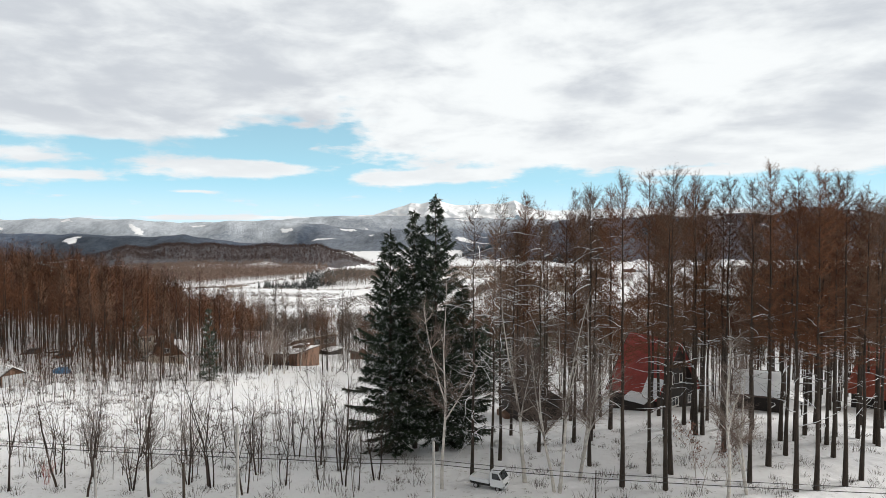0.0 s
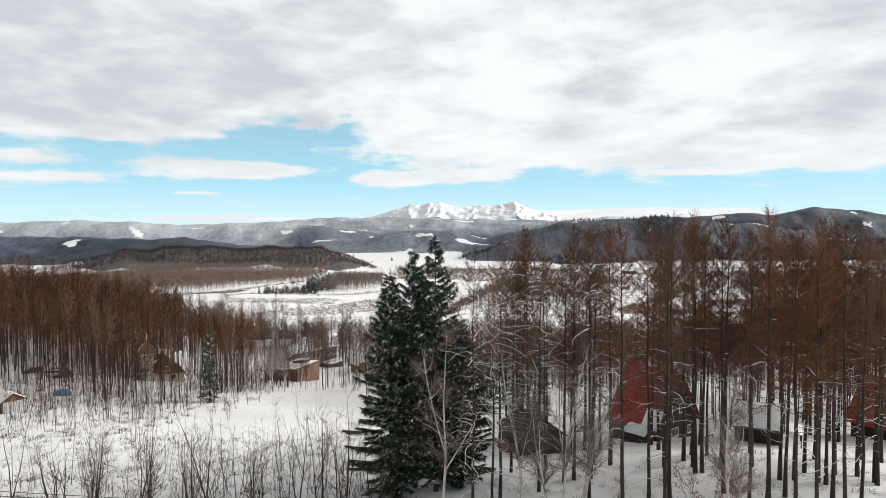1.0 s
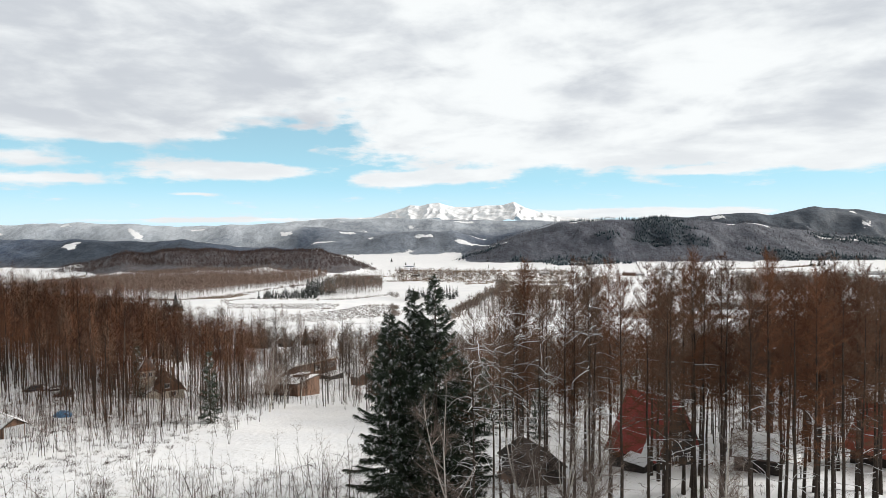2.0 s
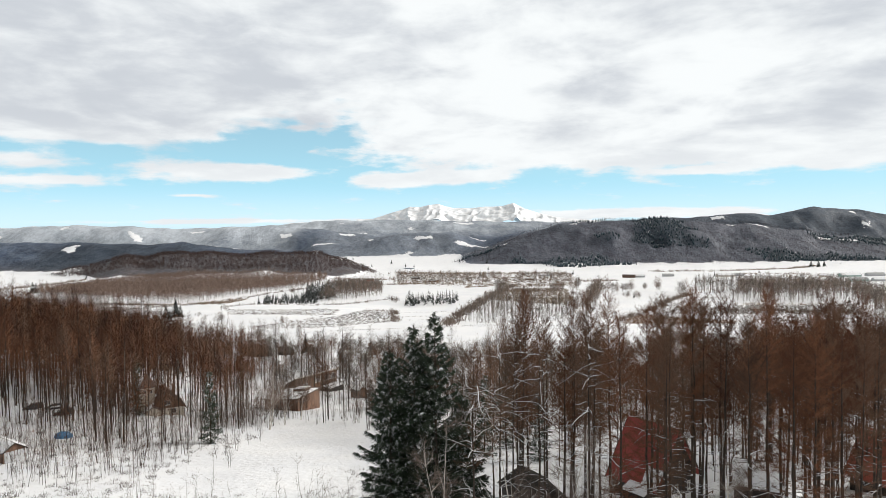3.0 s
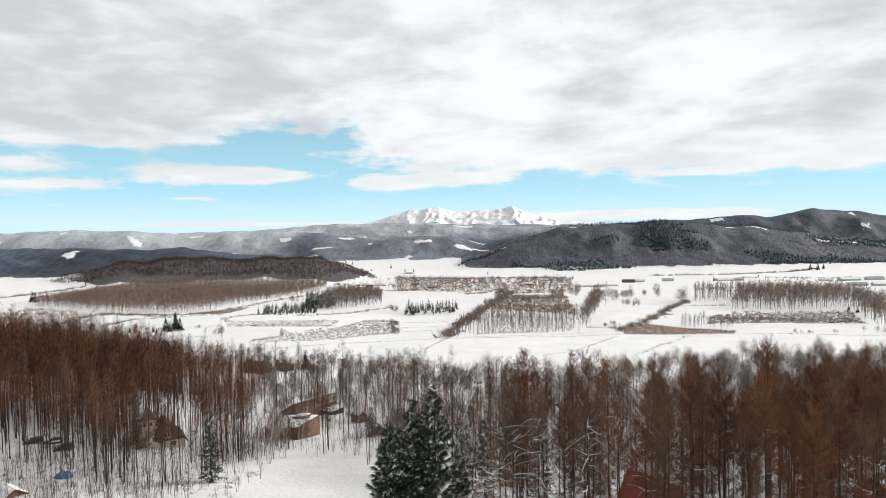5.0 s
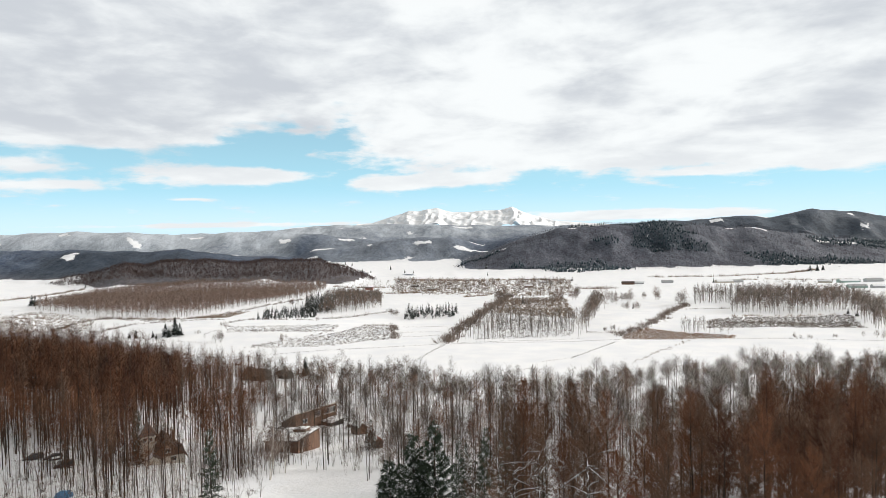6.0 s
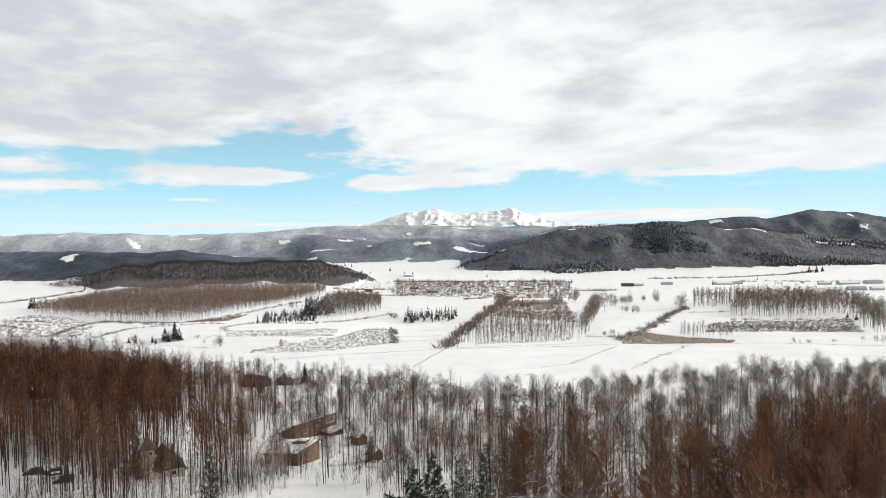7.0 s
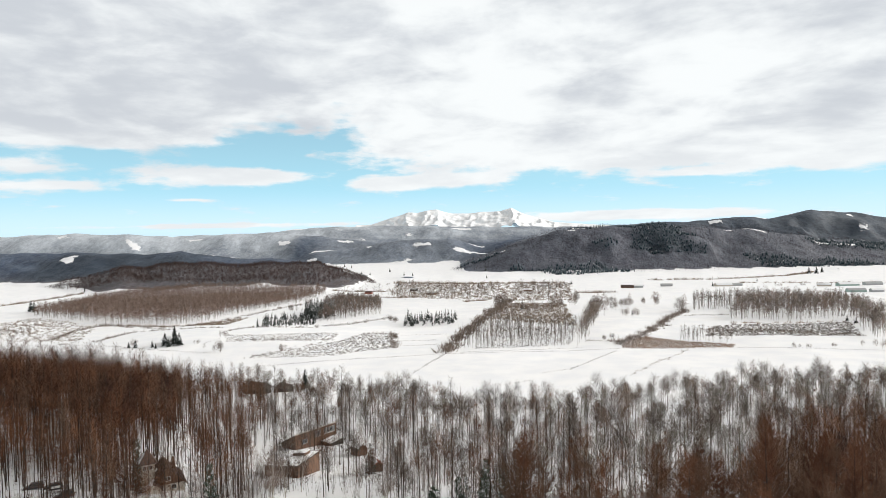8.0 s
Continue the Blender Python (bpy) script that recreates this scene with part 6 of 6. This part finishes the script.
h = mono_house("cabin", -47.6, 201.0, -18, 11.5, 13.5, 4.2, 5.2, "brown_wood", "brown timber cabin with a snow-covered flat roof", [(-2.6, 1.0, 1.4, 1.3, 1), (2.4, 1.6, 1.3, 1.2, 1)])
part("upper_wall", prism([(-0.6, 4.4), (3.9, 4.8), (3.9, 6.3), (-0.6, 5.8)], 1.2, 4.2), MAT["brown_wood"], h)
part("upper_snow", snow_sheet(((-0.7, 1.0, 5.85), (-0.7, 4.4, 5.85)), ((4.1, 1.0, 6.4), (4.1, 4.4, 6.4)), 0.25, 8), MAT["snow"], h, "settled white snow")
def lodge(x, y, turn):
    """A long timber lodge; its tall front looks along its own -y and the roof falls to the back."""
    root = new("lodge")
    root.matrix_basis = pose(x, y, ground_at(x, y), 0, 0, turn)
    side = [Vector((0, yy, zz)) for yy, zz in ((-4, -3), (4, -3), (4, 2.4), (-4, 6.6))]
    bm = bmesh.new()
    a = [bm.verts.new((-10, p.y, p.z)) for p in side]
    b = [bm.verts.new((10, p.y, p.z)) for p in side]
    bm.faces.new(a)
    bm.faces.new(b[::-1])
    for i in range(4):
        bm.faces.new((a[(i + 1) % 4], a[i], b[i], b[(i + 1) % 4]))
    bmesh.ops.recalc_face_normals(bm, faces=bm.faces[:])
    part("wall", bm, MAT["brown_wood"], root)
    cladding(root, -10, 10, -4, -1.0, 6.4, -1, MAT["brown_wood"], 0.35)
    part("roof", slab(((-10.6, 4.6, 2.25), (10.6, 4.6, 2.25)), ((-10.6, -4.7, 7.1), (10.6, -4.7, 7.1)), 0.2), MAT["brown_roof"], root)
    part("fascia", block(0, -4.76, 6.85, 21.2, 0.08, 0.32, 0.01), MAT["cream"], root, "pale fascia board")
    for cx in (0.6, 5.0, 8.0):
        add_window(root, cx, -4, 3.6, 2.6, 2.2, bars=3, frame_mat="white_paint")
    add_window(root, -5.5, -4, 2.6, 2.2, 1.6, bars=2, frame_mat="grey_panel")
    part("annex_wall", prism([(2.0, -4.0), (8.6, -4.0), (8.6, 2.0), (2.0, 1.5)], -9.5, -4.05), MAT["dark_wood"], root)
    part("annex_snow", snow_sheet(((1.6, -9.9, 1.6), (1.6, -4.1, 1.6)), ((9.0, -9.9, 2.2), (9.0, -4.1, 2.2)), 0.35, 12), MAT["snow"], root, "settled white snow")
    return tagged(root, "long brown timber lodge with white window frames", "house")


lodge(-51.0, 243.0, 52)
gable_house("hut", -30.0, 226.0, 40, 4.0, 4.5, 2.4, 4.0, "brown_wood", "brown_roof", "small brown hut with snow on its roof", 0.4, [(-1, -2.4, 2.4, 0.3, 0.98)], "brown_wood")
gable_house("hut", -21.5, 205.0, 20, 3.0, 3.4, 2.1, 3.2, "brown_wood", "rust_roof", "little red-brown garden hut in the trees", 0.3, [(-1, -1.6, 1.6, 0.2, 0.98)], "brown_wood")
gable_house("barn", -108.0, 372.0, 70, 9.0, 13.0, 3.4, 6.4, "dark_wood", "brown_roof", "dark brown barn at the edge of the wood", 0.6, [], "dark_wood")
gable_house("barn", -93.0, 378.0, 60, 6.0, 7.0, 2.6, 4.6, "dark_wood", "brown_roof", "low dark brown barn at the edge of the wood", 0.6, [], "dark_wood")
gable_house("farmhouse", -232.0, 548.0, 60, 8.0, 11.0, 3.4, 6.2, "grey_panel", "brown_roof", "grey farmhouse with a snowy roof among conifers", 0.6, [(-1, -6, 6, 0.0, 0.98), (1, -6, 6, 0.0, 0.98)])

# farm buildings far down the valley
FARMS = [(404, 1395, 80, 12, 26, "brown_wood"), (430, 1400, 70, 10, 20, "grey_panel"), (500, 1425, 80, 10, 24, "grey_panel"), (611, 1390, 90, 14, 36, "cream"), (640, 1400, 85, 10, 30, "grey_panel"),
         (845, 1334, 88, 16, 40, "green_panel"), (895, 1330, 88, 14, 34, "grey_panel"), (800, 1340, 60, 10, 26, "cream"), (729, 1127, 85, 12, 30, "green_panel"), (760, 1119, 85, 10, 20, "grey_panel"),
         (-20, 1290, 70, 10, 18, "brown_wood"), (30, 1330, 80, 10, 16, "cream"), (-60, 1420, 60, 9, 16, "dark_wood"), (180, 1330, 75, 10, 18, "brown_wood"), (-150, 1330, 80, 9, 14, "rust_roof"), (240, 1500, 80, 10, 20, "grey_panel")]
for k, (x, y, turn, w, l, mat) in enumerate(FARMS):
    lb = {"brown_wood": "brown timber farm building on the snowy plain", "grey_panel": "grey sheet farm shed on the snowy plain", "cream": "cream farmhouse on the snowy plain", "green_panel": "pale green farm shed on the snowy plain", "dark_wood": "dark timber farm building on the snowy plain", "rust_roof": "red-walled farm building on the snowy plain"}[mat]
    gable_house("farm_building", x, y, turn, w, l, 3.6, 3.6 + w * 0.26, mat, "grey_panel" if k % 7 else "brown_roof", lb, 0.5, [(-1, -l / 2, l / 2, 0.0, 0.98), (1, -l / 2, l / 2, 0.0, 0.98)] if k % 2 else [(1, -l / 2, l / 2, 0.0, 0.98)], mat)


# ---- vehicles ----
def wheel_part(parent, x, y, r=0.32, w=0.2):
    bm = bmesh.new()
    bmesh.ops.create_cone(bm, cap_ends=True, segments=18, radius1=r, radius2=r, depth=w, matrix=Matrix.Translation((x, y, r)) @ Matrix.Rotation(math.pi / 2, 4, "X"))
    bmesh.ops.bevel(bm, geom=bm.edges[:], offset=0.03, segments=1, affect="EDGES")
    wh = part("wheel", bm, MAT["tyre"], parent)
    bm = bmesh.new()
    side = 1 if y > 0 else -1
    bmesh.ops.create_cone(bm, cap_ends=True, segments=14, radius1=r * 0.6, radius2=r * 0.5, depth=0.05, matrix=Matrix.Translation((x, y + side * (w / 2 + 0.01), r)) @ Matrix.Rotation(-side * math.pi / 2, 4, "X"))
    part("rim", bm, MAT["chrome"], wh, "silver wheel rim")


def parked_car(x, y, turn, paint, label, tall=1.5, length=4.4, snowy=False):
    """A parked car; its front looks along its own +x."""
    root = new("car")
    root.matrix_basis = pose(x, y, ground_at(x, y) - 0.03, 0, 0, turn)
    l, w = length / 2, 0.85
    side = [(-l, 0.35), (l - 0.05, 0.32), (l, 0.62), (l - 0.25, 0.80), (l - 1.15, 0.92), (-l + 0.1, 0.95), (-l - 0.02, 0.7)]
    bm = prism(side, -w, w)
    bmesh.ops.bevel(bm, geom=bm.edges[:], offset=0.06, segments=2, affect="EDGES")
    part("body", bm, MAT[paint], root)
    cab = [(-l + 0.12, 0.93), (l - 1.1, 0.91), (l - 1.75, tall - 0.04), (-l + 0.75, tall), (-l + 0.32, tall - 0.1)]
    bm = prism(cab, -w + 0.08, w - 0.08)
    bmesh.ops.bevel(bm, geom=bm.edges[:], offset=0.05, segments=2, affect="EDGES")
    part("windows", bm, MAT["glass"], root, "dark car glass")
    bm = prism([(-l + 0.38, tall - 0.03), (l - 1.75, tall - 0.05), (l - 1.85, tall + 0.03), (-l + 0.6, tall + 0.05)], -w + 0.12, w - 0.12)
    part("car_roof", bm, MAT["snow"] if snowy else MAT[paint], root)
    for sx in (-l + 0.8, l - 0.85):
        for sy in (-w + 0.08, w - 0.08):
            wheel_part(root, sx, sy)
    for sy in (-0.6, 0.6):
        part("headlight", block(l - 0.06, sy, 0.62, 0.16, 0.36, 0.14, 0.03), MAT["lamp_glass"], root, "clear headlight")
        part("tail_light", block(-l + 0.0, sy, 0.66, 0.1, 0.3, 0.16, 0.03), MAT["tail_lens"], root, "red tail light")
    part("bumper", block(l - 0.02, 0, 0.34, 0.14, 1.6, 0.2, 0.04), MAT["tyre"], root)
    for sy in (-w - 0.06, w + 0.06):
        part("mirror", block(l - 1.35, sy, 0.95, 0.12, 0.16, 0.12, 0.03), MAT[paint], root)
    return tagged(root, label, "car", "parked cars")


parked_car(-106.5, 165.5, 205, "car_dark", "dark parked estate car in the snow", 1.62, 4.7)
parked_car(-102.0, 166.5, 205, "car_dark", "dark parked saloon car in the snow", 1.42, 4.3)
parked_car(-99.5, 162.3, 205, "car_white", "silver-white parked saloon car in the snow", 1.42, 4.3)
parked_car(-94.3, 158.2, 205, "car_maroon", "dark maroon parked van under trees", 1.8, 4.6)

# the small white truck
truck = new("small_truck")
TX, TY = 4.0, 57.6
truck.matrix_basis = pose(TX, TY, ground_at(TX, TY) - 0.03, 0, 0, -28)
bm = prism([(0.35, 0.45), (1.62, 0.42), (1.68, 0.85), (1.55, 1.15), (1.12, 1.80), (0.42, 1.82), (0.35, 1.7)], -0.72, 0.72)
bmesh.ops.bevel(bm, geom=bm.edges[:], offset=0.05, segments=2, affect="EDGES")
cabin = part("cab", bm, MAT["car_white"], truck)
bm = prism([(1.17, 1.72), (1.55, 1.18), (1.575, 1.2), (1.195, 1.74)], -0.62, 0.62)
part("windscreen", bm, MAT["glass"], cabin, "dark windscreen")
for sy in (-0.725, 0.725):
    bm = prism([(0.55, 1.15), (1.42, 1.15), (1.10, 1.68), (0.55, 1.68)], sy - 0.01, sy + 0.01)
    part("side_window", bm, MAT["glass"], cabin, "dark side window")
    part("mirror", block(1.25, sy * 1.13, 1.2, 0.1, 0.14, 0.2, 0.03), MAT["tyre"], cabin)
part("cab_snow", block(0.8, 0, 1.8, 0.85, 1.25, 0.12, 0.05), MAT["snow"], cabin, "settled white snow")
part("chassis", block(-0.1, 0, 0.34, 3.2, 1.1, 0.22), MAT["tyre"], truck)
part("bed", block(-0.72, 0, 0.62, 1.95, 1.42, 0.08), MAT["car_white"], truck)
for cx, cy, sx, sy in ((-0.72, -0.70, 1.95, 0.05), (-0.72, 0.70, 1.95, 0.05), (-1.69, 0, 0.05, 1.42)):
    part("bed_side", block(cx, cy, 0.66, sx, sy, 0.32, 0.01), MAT["car_white"], truck)
part("guard_frame", block(0.27, 0, 0.7, 0.06, 1.36, 0.95, 0.02), MAT["car_white"], truck)
part("load_snow", block(-0.72, 0, 0.70, 1.85, 1.32, 0.26, 0.1), MAT["snow"], truck, "settled white snow")
for sx in (-1.05, 1.1):
    for sy in (-0.62, 0.62):
        wheel_part(truck, sx, sy, 0.27, 0.16)
for sy in (-0.52, 0.52):
    part("headlight", block(1.67, sy, 0.74, 0.06, 0.26, 0.16, 0.03), MAT["lamp_glass"], truck, "clear headlight")
part("front_bumper", block(1.68, 0, 0.38, 0.08, 1.36, 0.2, 0.03), MAT["grey_panel"], truck)
part("grille", block(1.685, 0, 0.62, 0.05, 0.6, 0.1, 0.01), MAT["tyre"], truck)
tagged(truck, "small white flatbed truck dusted with snow beside the larches", "truck")


# ---- heaps, poles and cables ----
def lumpy(x, y, rx, ry, h, mat, name, label, category, seed):
    rng = np.random.default_rng(seed)
    bm = bmesh.new()
    bmesh.ops.create_icosphere(bm, subdivisions=3, radius=1.0)
    for v in bm.verts:
        k = 1 + 0.22 * noise.noise(v.co * 2.3 + Vector((seed, 0, 0))) + 0.10 * noise.noise(v.co * 6 + Vector((0, seed, 0)))
        v.co = Vector((v.co.x * rx * k, v.co.y * ry * k, max(-0.3, v.co.z) * h * k))
    me = bpy.data.meshes.new(name)
    bm.to_mesh(me)
    bm.free()
    me.materials.append(MAT[mat])
    ob = new(name, me)
    ob.matrix_basis = pose(x, y, ground_at(x, y), 0, 0, rng.uniform(0, 360))
    return tagged(ob, label, category)


lumpy(-82.3, 137.5, 1.8, 1.3, 1.3, "tarp", "heap", "heap under a blue tarpaulin dusted with snow", "heap", 3)
lumpy(-26.0, 59.5, 1.2, 0.9, 0.5, "snow", "snow_mound", "low rounded mound of snow", "snow", 4)
lumpy(7.5, 73.0, 2.2, 1.4, 0.9, "snow", "snow_mound", "low rounded mound of snow", "snow", 6)


def post(name, x, y, top, r, mat, label, arms=0):
    root = new(name)
    z = ground_at(x, y)
    root.matrix_basis = pose(x, y, z - 0.3)
    h = top - z + 0.3
    v, f = tube([(0, 0, 0), (0, 0, h * 0.5), (0, 0, h)], [r, r * 0.88, r * 0.75], 12)
    ob = new("shaft", mesh_from("shaft", v, f, [MAT[mat]], smooth=True))
    ob.parent = root
    bm = bmesh.new()
    bmesh.ops.create_cone(bm, cap_ends=True, segments=12, radius1=r * 0.78, radius2=r * 0.5, depth=0.08, matrix=Matrix.Translation((0, 0, h + 0.03)))
    part("cap", bm, MAT[mat], root)
    for k in range(arms):
        part("crossarm", block(0, 0, h - 0.6 - 0.7 * k, 1.5, 0.1, 0.1, 0.01), MAT["chrome"], root, "grey metal crossarm")
        for sx in (-0.6, 0.6):
            part("insulator", block(sx, 0, h - 0.5 - 0.7 * k, 0.1, 0.1, 0.2, 0.03), MAT["white_paint"], root)
    return tagged(root, label, "pole", "roadside poles")


post("utility_pole", -13.8, 42.0, 10.7, 0.14, "concrete", "grey concrete utility pole beside the road")
post("utility_pole", -26.5, 48.0, 6.2, 0.11, "concrete", "slim grey post beside the road")
post("utility_pole", -18.8, 45.5, 6.8, 0.12, "larch_bark", "short dark wooden post beside the road")
post("utility_pole", -0.9, 46.0, 8.2, 0.12, "concrete", "slim grey concrete pole before the spruces")


def cable(name, ends, sag, r, label):
    pts = []
    for (a, b) in zip(ends, ends[1:]):
        for i in range(12):
            t = i / 12
            p = Vector(a).lerp(Vector(b), t)
            p.z -= sag * 4 * t * (1 - t)
            pts.append(tuple(p))
    pts.append(ends[-1])
    v, f = tube(pts, [r] * len(pts), 5)
    tagged(new(name, mesh_from(name, v, f, [MAT["cable"]], smooth=True)), label, "cable", "roadside cables")


for dz, r in ((0.0, 0.035), (0.45, 0.028)):
    cable("overhead_cable", [(-48, 58, 4.2 + dz), (-13.8, 56.5, 3.0 + dz * 0.9), (-1, 56.5, 2.6 + dz * 0.8), (16, 54.5, 1.9 + dz), (46, 53, 1.1 + dz)], 0.12, r, "black overhead cable along the road")
for k, (x, y) in enumerate(((-34.4, 57.4), (-1.0, 56.5), (13.0, 54.85), (-48.0, 58.0), (46.0, 53.0))):
    post("cable_post", x, y, (3.9, 3.3, 2.6, 4.9, 1.8)[k], 0.06, "larch_bark", "thin dark post that carries a cable")
